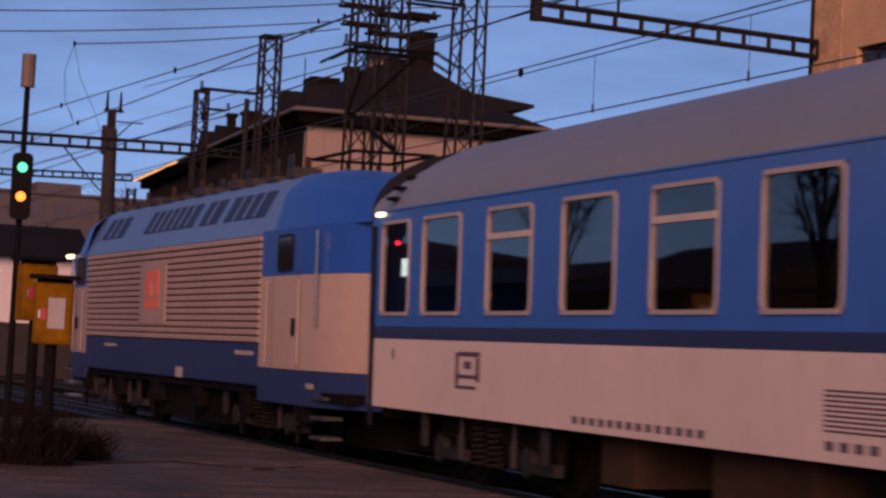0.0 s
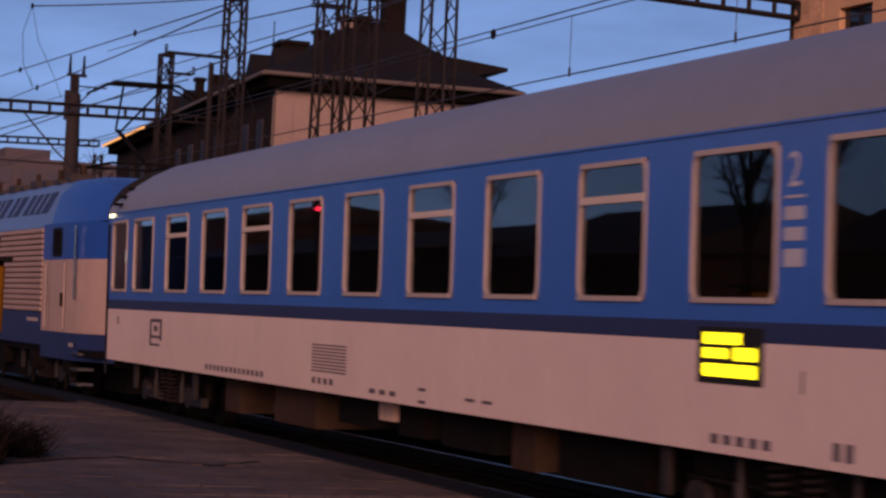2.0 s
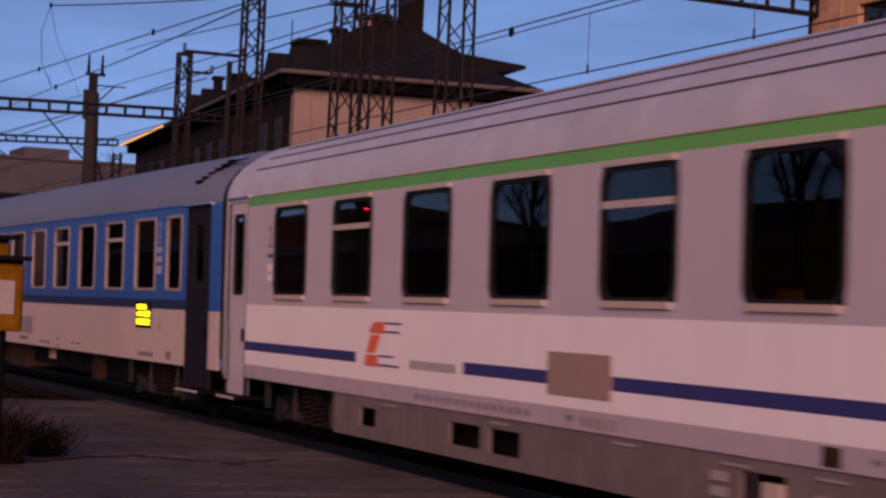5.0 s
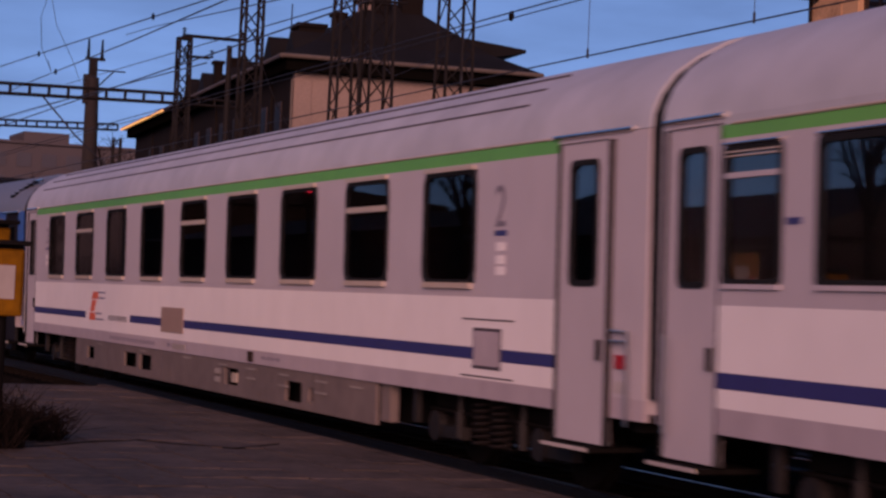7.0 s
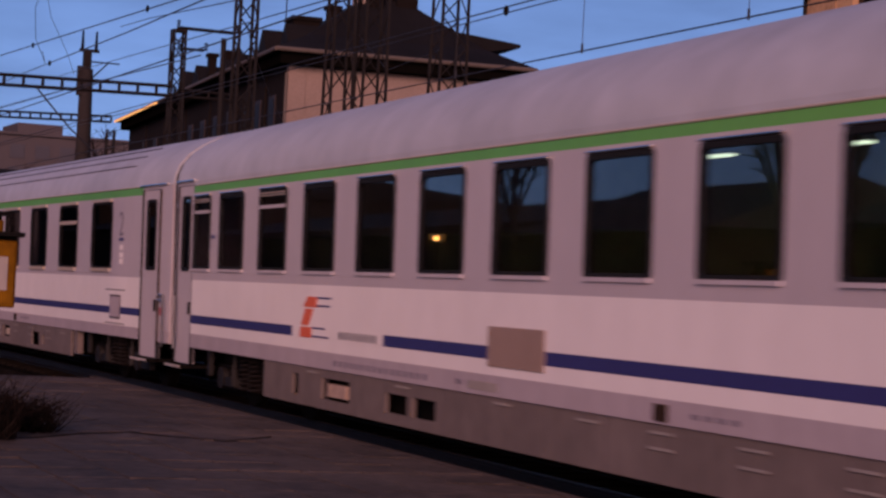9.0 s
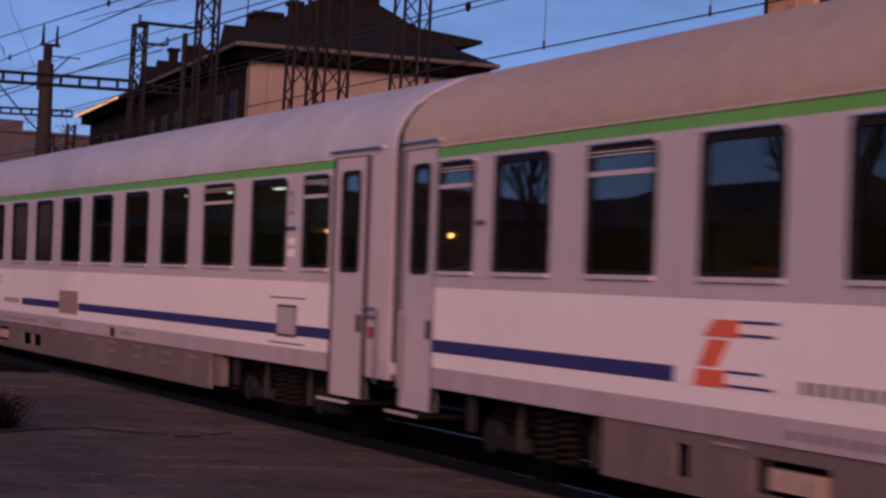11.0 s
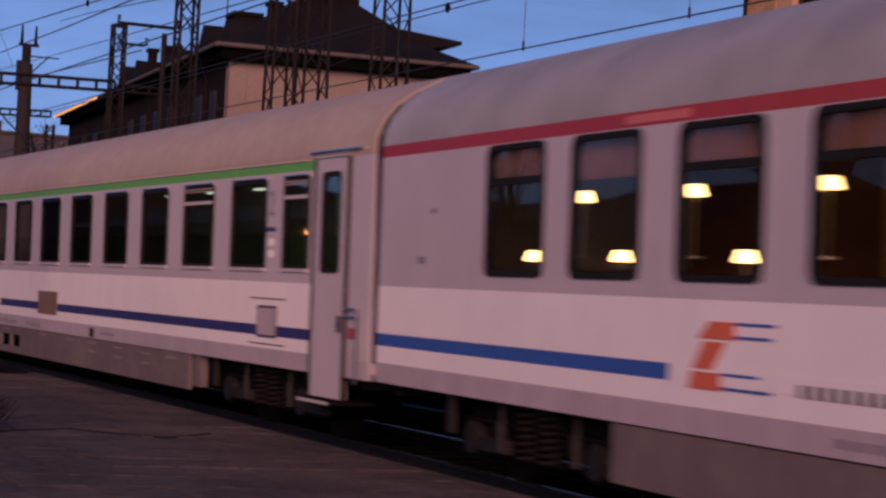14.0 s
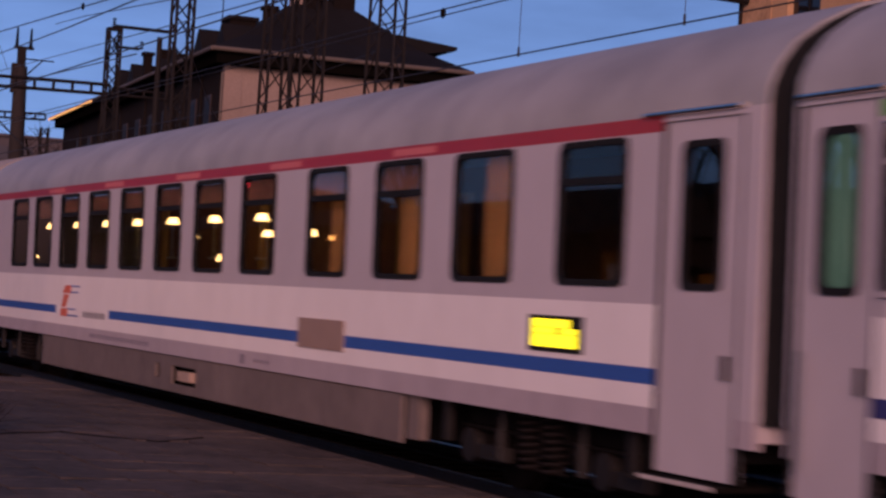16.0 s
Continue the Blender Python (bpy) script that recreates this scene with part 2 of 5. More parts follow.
def prism(bm, outline, y0, y1):
    """An (x, z) outline drawn out along y."""
    f = [bm.verts.new((x, y0, z)) for x, z in outline]
    g = [bm.verts.new((x, y1, z)) for x, z in outline]
    n = len(outline)
    for i in range(n):
        bm.faces.new((f[i], f[(i + 1) % n], g[(i + 1) % n], g[i]))
    bm.faces.new(f)
    bm.faces.new(list(reversed(g)))


def rounded(w, h, r, n=4):
    """Outline of a rounded rectangle w by h about the origin."""
    pts = []
    for cx, cy, a0 in ((w / 2 - r, h / 2 - r, 0), (-w / 2 + r, h / 2 - r, 90), (-w / 2 + r, -h / 2 + r, 180), (w / 2 - r, -h / 2 + r, 270)):
        for i in range(n + 1):
            a = radians(a0 + 90 * i / n)
            pts.append((cx + r * math.cos(a), cy + r * math.sin(a)))
    return pts


def link_mesh(name, bm, mat, smooth=False, bevel=0.0):
    bmesh.ops.recalc_face_normals(bm, faces=bm.faces[:])
    if bevel:
        bmesh.ops.bevel(bm, geom=bm.edges[:], offset=bevel, segments=1, affect="EDGES")
    me = bpy.data.meshes.new(name)
    bm.to_mesh(me)
    bm.free()
    me.materials.append(MAT[mat])
    if smooth:
        me.shade_smooth()
        me.set_sharp_from_angle(angle=radians(35))
    return me


def part(name, bm, mat, parent, label="", smooth=False, bevel=0.0):
    ob = new(name, link_mesh(name, bm, mat, smooth, bevel))
    ob.parent = parent
    return tagged(ob, label)


def thing(name, label, category, group="", kind="", at=None):
    ob = new(name)
    if at is not None:
        ob.matrix_basis = at
    return tagged(ob, label, category, group, kind)


def boxes(*rows):
    bm = bmesh.new()
    for r in rows:
        box(bm, *r)
    return bm


# ---- the line of the track ----
CANT = -1.2         # degrees; the far rail is the higher
PLATFORM = 0.17


def track(y):
    """Centre of the bending track, sideways from the camera."""
    return 9.13 + 0.0171 * (y - 20) - 0.00073 * (y - 20) ** 2


def on_track(y, length):
    """Pose of a vehicle whose front end is at y."""
    a, b = y - 3.7, y - length + 3.7
    slope = (track(a) - track(b)) / (a - b)
    return pose(track(a) + slope * 3.7, y, 0.03, 0, 0, math.degrees(math.atan(-slope))) @ pose(0, 0, 0, 0, CANT, 0)


SPEED = (21.915, 5.139, 0.14602)


def front(t):
    """Where the first coach's front end is at t seconds."""
    return SPEED[0] + SPEED[1] * t + SPEED[2] * t * t


# ---- ground, platform and tracks ----
def structure(name, bm, mat, smooth=False):
    ob = new(name, link_mesh(name, bm, mat, smooth))
    return tagged(ob, kind="structure")


ground = structure("ground", boxes((-1500, 1500, -1500, 2500, -0.9, -0.35)), "soil")


def sweep(bm, outline, centre, y0, y1, step=4.0):
    """An (x, z) outline drawn along a bending line."""
    n = int((y1 - y0) / step)
    rows = []
    for k in range(n + 1):
        y = y0 + (y1 - y0) * k / n
        rows.append([bm.verts.new((centre(y) + x, y, z)) for x, z in outline])
    m = len(outline)
    for a, b in zip(rows, rows[1:]):
        for i in range(m):
            bm.faces.new((a[i], a[(i + 1) % m], b[(i + 1) % m], b[i]))
    bm.faces.new(rows[0])
    bm.faces.new(list(reversed(rows[-1])))


BED = [(-1.74, -0.36), (-1.6, -0.12), (1.6, -0.12), (2.0, -0.36)]
RAIL = [(-0.07, -0.08), (0.07, -0.08), (0.07, -0.06), (0.015, -0.03), (0.015, 0.03), (0.036, 0.04), (0.036, 0.07), (-0.036, 0.07), (-0.036, 0.04), (-0.015, 0.03), (-0.015, -0.03), (-0.07, -0.06)]


def rail_track(offset, y0, y1, label):
    def centre(y):
        return track(y) + offset
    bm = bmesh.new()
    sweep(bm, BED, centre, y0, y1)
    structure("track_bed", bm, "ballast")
    ob = thing("railway_track", label, "railway track", "tracks of the station", "structure")
    for sx in (-0.75, 0.75):
        bm = bmesh.new()
        sweep(bm, [(x + sx, z) for x, z in RAIL], centre, y0, y1)
        part("rail", bm, "rail", ob)
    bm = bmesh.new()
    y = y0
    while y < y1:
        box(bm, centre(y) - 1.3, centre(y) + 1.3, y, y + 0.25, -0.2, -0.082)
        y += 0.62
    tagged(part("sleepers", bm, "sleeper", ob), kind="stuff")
    return ob


rail_track(0, -60, 180, "polished steel rails on oily sleepers coloured dark for shade")
rail_track(4.55, -60, 180, "second pair of steel rails beyond the train")
rail_track(-4.6, 38, 180, "third pair of rails past the platform end")
bm = bmesh.new()
sweep(bm, [(-40, -0.36), (-1.87, -0.36), (-1.87, PLATFORM - 0.03), (-40, PLATFORM - 0.03)], track, -60, 32.2, 2.0)
platform = structure("platform", bm, "joint")
bm = bmesh.new()
sweep(bm, [(-1.867, -0.36), (-1.76, -0.36), (-1.76, PLATFORM), (-1.867, PLATFORM)], track, -60, 32.2, 2.0)
kerb = structure("platform_edge", bm, "slab")


# ---- rolling stock ----
HW = 1.41
TRAIN, WHEELS = [], {}
CACHE = {}


def shared(name, key, parent, build, mat, label="", at=(0, 0, 0), smooth=False):
    """A part that shares its mesh with all alike parts."""
    if key not in CACHE:
        CACHE[key] = link_mesh(name, build(), mat, smooth)
    ob = new(name, CACHE[key])
    ob.parent = parent
    ob.location = at
    return tagged(ob, label)


def ring(outer, inner, x0, x1):
    """A closed rim between two (y, z) outlines of equal count, from x0 to x1."""
    bm = bmesh.new()
    n = len(outer)
    loops = [[bm.verts.new((x, y, z)) for y, z in o] for o, x in ((outer, x0), (inner, x0), (inner, x1), (outer, x1))]
    for a in range(4):
        p, q = loops[a], loops[(a + 1) % 4]
        for i in range(n):
            bm.faces.new((p[i], p[(i + 1) % n], q[(i + 1) % n], q[i]))
    return bm


def slab(outline, x0, x1):
    bm = bmesh.new()
    f = [bm.verts.new((x0, y, z)) for y, z in outline]
    g = [bm.verts.new((x1, y, z)) for y, z in outline]
    n = len(outline)
    for i in range(n):
        bm.faces.new((f[i], f[(i + 1) % n], g[(i + 1) % n], g[i]))
    bm.faces.new(f)
    bm.faces.new(list(reversed(g)))
    return bm


def rod(x, y0, y1, z, r):
    bm = bmesh.new()
    cyl(bm, (x, y0, z), (x, y1, z), r, n=8)
    return bm


def window(parent, s0, s1, z0, z1, style, vent=None, pane="glass", corner=0.09, trim=None, bar_mat="sill", bar_half=0.03):
    """One coach window in the near wall: frame, pane, and where it opens a vent bar."""
    w, h, yc, zc = s1 - s0, z1 - z0, -(s0 + s1) / 2, (z0 + z1) / 2
    w = round(w, 2)
    rim, grow = (0.03, -0.02) if style == "sill_dull" else (0.035, 0.03)
    key = (style, w, round(h, 3), corner)
    fr = shared("window", ("frame",) + key, parent,
                lambda: ring(rounded(w + grow, h + grow, corner), rounded(w - 2 * rim, h - 2 * rim, corner), -0.014, 0.05),
                style, at=(-HW, yc, zc), smooth=True)
    shared("pane", ("pane", pane) + key, fr, lambda: slab(rounded(w - 0.05, h - 0.05, corner), 0.012, 0.022), pane)
    if vent:
        shared("vent_bar", ("vent", vent, bar_mat) + key, fr,
               lambda: boxes((-0.018, 0.03, -w / 2 + 0.03, w / 2 - 0.03, h / 2 - vent - bar_half, h / 2 - vent + bar_half)), bar_mat)
        if trim == "thin":
            for q in (0.03, 0.06):
                shared("vent_lip", ("ventlip", q) + key, fr, lambda: boxes((-0.02, 0.0, -w / 2 + 0.04, w / 2 - 0.04, h / 2 - q - 0.006, h / 2 - q + 0.006)), "sill")
    if trim == "full":
        shared("sill", ("sill",) + key, fr, lambda: boxes((-0.035, 0.0, -w / 2 + 0.06, w / 2 - 0.06, -h / 2 - 0.05, -h / 2 + 0.005)), "sill")
        shared("drip_rail", ("drip",) + key, fr, lambda: boxes((-0.035, 0.0, -w / 2 + 0.04, w / 2 - 0.04, h / 2 + 0.005, h / 2 + 0.045)), "sill")
    elif trim == "rails":
        for k in (-1, 1):
            shared("rail", ("rail", k) + key, fr, lambda: boxes((-0.022, 0.0, -w / 2 + 0.04, w / 2 - 0.04, k * (h / 2 - 0.02) - 0.02, k * (h / 2 - 0.02) + 0.02)), "sill_dull")
    elif trim == "thin":
        shared("drip_rail", ("lip",) + key, fr, lambda: rod(-0.016, -w / 2, w / 2, h / 2 + 0.03, 0.013), "bright_rail", smooth=True)
        shared("sill", ("thin",) + key, fr, lambda: boxes((-0.025, 0.0, -w / 2, w / 2, -h / 2 - 0.035, -h / 2 + 0.0)), "grey")
    return fr


def wall_with_holes(L, y0, y1, z0, z1, holes, thick=0.05):
    """Near wall from s=y0 to s=y1 with the holes (s0, s1, z0, z1) left open."""
    bm = bmesh.new()
    cuts = sorted(holes)
    s = y0
    for a, b, p, q in cuts:
        box(bm, -HW, -HW + thick, -a, -s, z0, z1)
        box(bm, -HW, -HW + thick, -b, -a, z0, p)
        box(bm, -HW, -HW + thick, -b, -a, q, z1)
        s = b
    box(bm, -HW, -HW + thick, -y1, -s, z0, z1)
    bmesh.ops.remove_doubles(bm, verts=bm.verts[:], dist=1e-5)
    return bm


ROOF = [(-1.41, 3.11), (-1.395, 3.25), (-1.33, 3.40), (-1.2, 3.56), (-1.0, 3.70), (-0.72, 3.84), (-0.38, 3.93), (0, 3.96)]
ROOF = ROOF + [(-x, z) for x, z in reversed(ROOF[:-1])]


def roof_mesh(y0, y1, outline=ROOF, slope=0.0, drop=0.0):
    """Arched roof from y0 back to y1, its ends drawn down over the length slope."""
    bm = bmesh.new()
    stations = [y0, y1] if not slope else [y0] + [y0 - slope * k / 5 for k in range(1, 6)] + [y1 + slope * k / 5 for k in range(5, 0, -1)] + [y1]
    rows = []
    for y in stations:
        e = min(y0 - y, y - y1)
        k = 1.0 if not slope else min(1.0, e / slope)
        f = 1 - drop * (1 - math.sin(k * math.pi / 2))
        rows.append([bm.verts.new((x, y, outline[0][1] + (z - outline[0][1]) * f)) for x, z in outline])
    for a, b in zip(rows, rows[1:]):
        for i in range(len(outline) - 1):
            bm.faces.new((a[i], a[i + 1], b[i + 1], b[i]))
    bm.faces.new(rows[0])
    bm.faces.new(list(reversed(rows[-1])))
    return bm


def wheelset(parent, y, radius, owner):
    def build():
        bm = bmesh.new()
        half = [(0.69, 0.08), (0.69, radius + 0.03), (0.72, radius + 0.03), (0.72, radius), (0.82, radius), (0.82, radius * 0.45), (0.85, radius * 0.45), (0.85, 0.08), (0.9, 0.08)]
        rings = []
        for x, q in [(-x, q) for x, q in reversed(half)] + half:
            rings.append([bm.verts.new((x, q * math.cos(2 * math.pi * k / 28), q * math.sin(2 * math.pi * k / 28))) for k in range(28)])
        for p, q in zip(rings, rings[1:]):
            for k in range(28):
                bm.faces.new((p[k], p[(k + 1) % 28], q[(k + 1) % 28], q[k]))
        bm.faces.new(rings[0])
        bm.faces.new(list(reversed(rings[-1])))
        return bm
    ob = shared("wheelset", ("wheelset", radius), parent, build, "bogie", at=(0, y, radius + 0.06))
    WHEELS.setdefault(owner.name, []).append((ob, pose(0, y, radius + 0.06), radius))
    return ob


def coil_mesh(r=0.1, z0=0.32, z1=0.8, turns=8, wire_r=0.015):
    """One steel wire wound into a spring."""
    bm = bmesh.new()
    steps, rows = turns * 12, []
    for k in range(steps + 1):
        a = 2 * math.pi * k / 12
        z = z0 + (z1 - z0) * k / steps
        out = Vector((math.cos(a), math.sin(a), 0))
        rows.append([bm.verts.new(out * (r + wire_r * math.cos(b)) + Vector((0, 0, z + wire_r * math.sin(b)))) for b in (0, 1.57, 3.14, 4.71)])
    for p, q in zip(rows, rows[1:]):
        for k in range(4):
            bm.faces.new((p[k], p[(k + 1) % 4], q[(k + 1) % 4], q[k]))
    bm.faces.new(rows[0])
    bm.faces.new(list(reversed(rows[-1])))
    return bm


def damper_mesh():
    bm = bmesh.new()
    cyl(bm, (0, 0, 0.36), (0, 0, 0.62), 0.05, n=10)
    cyl(bm, (0, 0, 0.6), (0, 0, 0.84), 0.032, n=8)
    return bm


def arm_mesh():
    bm = bmesh.new()
    prism(bm, [(-0.05, 0.34), (0.05, 0.34), (0.05, 0.46), (-0.05, 0.46)], -0.55, 0.1)
    cyl(bm, (-0.07, 0.12, 0.44), (0.06, 0.12, 0.44), 0.15, n=14)
    return bm


def bogie(owner, y, base=2.5, radius=0.46):
    def frame_mesh():
        bm = bmesh.new()
        for sx in (-1, 1):
            box(bm, sx * 1.06 - 0.07, sx * 1.06 + 0.07, -base / 2 - 0.35, base / 2 + 0.35, 0.62, 0.78)
            box(bm, sx * 1.06 - 0.08, sx * 1.06 + 0.08, -0.62, 0.62, 0.42, 0.64)
            for e in (-base / 2, base / 2):
                box(bm, sx * 1.02 - 0.12, sx * 1.02 + 0.12, e - 0.17, e + 0.17, 0.3, 0.6)
                for k in (-0.3, 0.3):
                    cyl(bm, (sx * 1.05, e + k, 0.36), (sx * 1.05, e + k, 0.62), 0.075, n=8)
                cyl(bm, (sx * 1.14, e, 0.46), (sx * 1.17, e, 0.46), 0.12, n=12)
            for k in (-0.22, 0.22):
                cyl(bm, (sx * 1.06, k, 0.64), (sx * 1.06, k, 0.95), 0.13, n=10)
            cyl(bm, (sx * 1.16, -0.55, 0.5), (sx * 1.16, -0.1, 0.85), 0.045, n=8)
        box(bm, -1.1, 1.1, -0.28, 0.28, 0.5, 0.72)
        return bm
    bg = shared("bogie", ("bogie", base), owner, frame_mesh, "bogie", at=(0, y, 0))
    for e in (-base / 2, base / 2):
        wheelset(bg, e, radius, owner)
    for k in (-0.22, 0.22):
        shared("coil_spring", "coil", bg, coil_mesh, "spring", at=(-1.2, k, 0), smooth=True)
    for k in (-1, 1):
        shared("damper", "damper", bg, damper_mesh, "damper", at=(-1.22, k * (base / 2 - 0.5), 0), smooth=True)
        shared("axle_arm", "axle_arm", bg, arm_mesh, "damper", at=(-1.18, k * base / 2, 0))
        shared("hanger", "hanger", bg, lambda: boxes((-0.03, 0.03, -0.05, 0.05, 0.45, 0.8)), "damper", at=(-1.3, k * (base / 2 + 0.46), 0))
    shared("brake_pipe", "brake_pipe", bg, lambda: rod(0, -base / 2 - 0.3, base / 2 + 0.3, 0.6, 0.022), "bogie", at=(-1.2, 0, 0))
    return bg


def text_part(parent, words, size, s, z, mat, name="lettering"):
    cu = bpy.data.curves.new(name, "FONT")
    cu.body, cu.size, cu.extrude, cu.align_x, cu.align_y = words, size, 0.002, "CENTER", "CENTER"
    cu.materials.append(MAT[mat])
    ob = new(name, cu)
    ob.parent = parent
    ob.matrix_basis = pose(-HW - 0.004, -s, z, 90, 0, -90)
    return ob


def bars(parent, s, z, w, h, n, mat, gap=0.45):
    """Unreadable writing: a row of n short bars."""
    d = round(w / n * (1 - gap), 3)
    for i in range(n):
        shared("letter", ("letter", d, h, mat), parent, lambda: boxes((-0.004, 0.002, -d / 2, d / 2, -h / 2, h / 2)), mat, at=(-HW, -(s + w * i / n + d / 2), z))


def patch(parent, name, mat, s0, s1, z0, z1, proud=0.005, label=""):
    return part(name, boxes((-HW - proud, -HW + 0.004, -s1, -s0, z0, z1)), mat, parent, label)


def door(parent, s0, s1, z0, z1, mat, wz0, wz1, pane="glass", lit=None):
    """Coach door: leaf with a long rounded window, handle and step."""
    w, h = round(s1 - s0, 2), z1 - z0
    yc = -(s0 + s1) / 2
    ww = min(0.55, w - 0.45)
    leaf = part("door", wall_with_holes(0, s0 + 0.015, s1 - 0.015, z0, z1, [(-yc - ww / 2, -yc + ww / 2, wz0, wz1)]), mat, parent)
    leaf.location.x = 0.02
    shared("window", ("doorframe", ww, wz1 - wz0, mat), leaf, lambda: ring(rounded(ww + 0.03, wz1 - wz0 + 0.03, 0.08), rounded(ww - 0.07, wz1 - wz0 - 0.07, 0.08), -0.012, 0.045), "rubber", at=(-HW, yc, (wz0 + wz1) / 2), smooth=True)
    shared("pane", ("doorpane", ww, wz1 - wz0, pane), leaf, lambda: slab(rounded(ww - 0.05, wz1 - wz0 - 0.05, 0.08), 0.01, 0.02), pane, at=(-HW, yc, (wz0 + wz1) / 2))
    part("handle", boxes((-HW - 0.03, -HW, yc - w * 0.38, yc - w * 0.38 + 0.05, 1.25, 1.42)), "dark", leaf)
    part("step", boxes((-HW - 0.12, -HW + 0.4, -s1 + 0.05, -s0 - 0.05, z0 - 0.06, z0 - 0.02)), "bogie", parent)
    for q in (s0, s1):
        part("door_seam", boxes((-HW - 0.002, -HW + 0.05, -q - 0.012, -q + 0.012, z0, z1)), "rubber", parent)
    part("step_edge", boxes((-HW - 0.135, -HW - 0.12, -s1 + 0.05, -s0 - 0.05, z0 - 0.05, z0 - 0.02)), "step_edge", parent, "worn pale step edge")
    part("lintel", boxes((-HW, -HW + 0.05, -s1, -s0, z1 + 0.003, 3.1)), mat, parent)
    # added panel glows by itself to make the vestibule look lit
    if lit:
        if s0 > 2:
            part("vestibule_panel", boxes((-0.4, -0.36, -s1, -s0 + 1.9, 1.3, 3.0)), lit, parent, "greenish vestibule wall, self-glowing in place of lamplight")
        else:
            part("vestibule_panel", boxes((-1.3, 1.2, -0.24, -0.2, 1.3, 3.0)), lit, parent, "greenish vestibule wall, self-glowing in place of lamplight")
    return leaf


def shell(ob, L, far, ends, partition="inside", floor_z=0.98, open_plan=False, nose=0.14, tail=0.14):
    """Far wall, ends, floor, corridor partition and roof of a coach."""
    part("far_wall", boxes((HW - 0.05, HW, -L + tail, -nose, 0.75, 3.11)), far, ob)
    for y in (-nose, -L + tail + 0.05):
        part("end_wall", boxes((-HW + 0.004, HW - 0.004, y - 0.05, y, 0.86, 3.1)), ends, ob)
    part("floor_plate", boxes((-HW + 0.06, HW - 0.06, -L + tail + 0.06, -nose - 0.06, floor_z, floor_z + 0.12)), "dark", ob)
    if not open_plan:
        part("partition", boxes((-0.1, -0.06, -L + 2.2, -2.2, floor_z + 0.125, 3.3)), partition, ob)
    for y0, y1 in ((-nose, 0.0), (-L, -L + tail)):
        bm = bmesh.new()
        prism(bm, [(-1.37, 0.98)] + [(x * 0.982, z - 0.022) for x, z in ROOF] + [(1.37, 0.98)], y0, y1)
        part("gangway_bellows", bm, "rubber", ob)
    for y in (0.0, -L):
        sg = 1 if y == 0 else -1
        for sx in (-0.87, 0.87):
            bm = bmesh.new()
            cyl(bm, (sx, y - sg * 0.3, 1.05), (sx, y - sg * 0.05, 1.05), 0.1, n=10)
            cyl(bm, (sx, y - sg * 0.06, 1.05), (sx, y - sg * 0.01, 1.05), 0.24, n=14)
            part("buffer", bm, "bogie", ob)
        part("coupler", boxes((-0.12, 0.12, y - sg * 0.5, y - sg * 0.02, 0.95, 1.15)), "dark", ob)
        part("headstock", boxes((-1.3, 1.3, y - sg * 0.55, y - sg * 0.375, 0.7, 0.97)), "dark", ob)


def under_gear(ob, rows, mat="bogie"):
    for s0, s1, z0, z1, m in rows:
        part("equipment_box", boxes((-1.15, 1.15, -s1, -s0, z0, z1)), m, ob)


def coach(label, L, offset, spec):
    ob = thing("passenger_coach", label, "train coach", "coaches of the passing train")
    TRAIN.append((ob, offset, L))
    WHEELS[ob.name] = []
    nose, tail = spec.get("nose", 0.14), spec.get("tail", 0.14)
    wins, doors = spec["windows"], spec["doors"]
    wb, wt = spec["win_z"]
    shell(ob, L, spec["upper"], spec["upper"], spec.get("partition", "inside"), open_plan=spec.get("open_plan", False), nose=nose, tail=tail)
    if spec.get("slope"):
        part("roof", roof_mesh(-nose, -L + tail, slope=spec["slope"], drop=spec["drop"]), spec["roof"], ob, smooth=True)
    else:
        part("roof", roof_mesh(-nose, -L + tail), spec["roof"], ob, smooth=True)
    # painted bands of the near wall, cut by the doors
    lo = nose
    runs = []
    for d0, d1 in doors + [(L - tail, L - tail)]:
        if d0 - lo > 0.02:
            runs.append((lo, d0))
        lo = d1
    for z0, z1, mat, name in spec["bands"]:
        for a, b in runs:
            if b - a < 2 and name in ("stripe", "white_band"):
                mat2 = spec["upper"]
            else:
                mat2 = mat
            if name == "window_band":
                holes = [(w[0], w[1], wb, wt) for w in wins if a <= w[0] < b]
                part(name, wall_with_holes(L, a, b, z0, z1, holes), mat2, ob)
            else:
                part(name, boxes((-HW, -HW + 0.05, -b, -a, z0, z1)), mat2, ob)
    for s0, s1, vent in wins:
        window(ob, s0, s1, wb, wt, spec["frame"], spec.get("vent", 0.3) if vent else None, spec.get("pane", "glass"), spec.get("corner", 0.09), spec.get("trim"), spec.get("bar", "sill"), spec.get("bar_half", 0.03))
    for d0, d1 in doors:
        door(ob, d0, d1, spec["door_z"][0], spec["door_z"][1], spec["door_mat"], *spec["door_win"], lit=spec.get("lit") if d0 > 2 or spec.get("lit_front") else None)
    for y in (-3.6, -L + 3.6):
        bogie(ob, y)
    return ob


# ---- the coaches, front to back ----
GREY_BANDS = [(0.80, 0.97, "solebar", "solebar"), (0.97, 1.15, "white", "white_band"), (1.15, 1.265, "navy", "stripe"),
              (1.265, 1.735, "white", "white_band"), (1.735, 2.99, "grey", "window_band"), (2.99, 3.105, "green", "stripe")]


LATE_BANDS = [(0.80, 0.99, "solebar", "solebar"), (0.99, 1.13, "white", "white_band"), (1.13, 1.25, "navy", "stripe"),
              (1.25, 1.735, "white", "white_band"), (1.735, 2.945, "grey", "window_band"), (2.945, 3.045, "green", "stripe")]


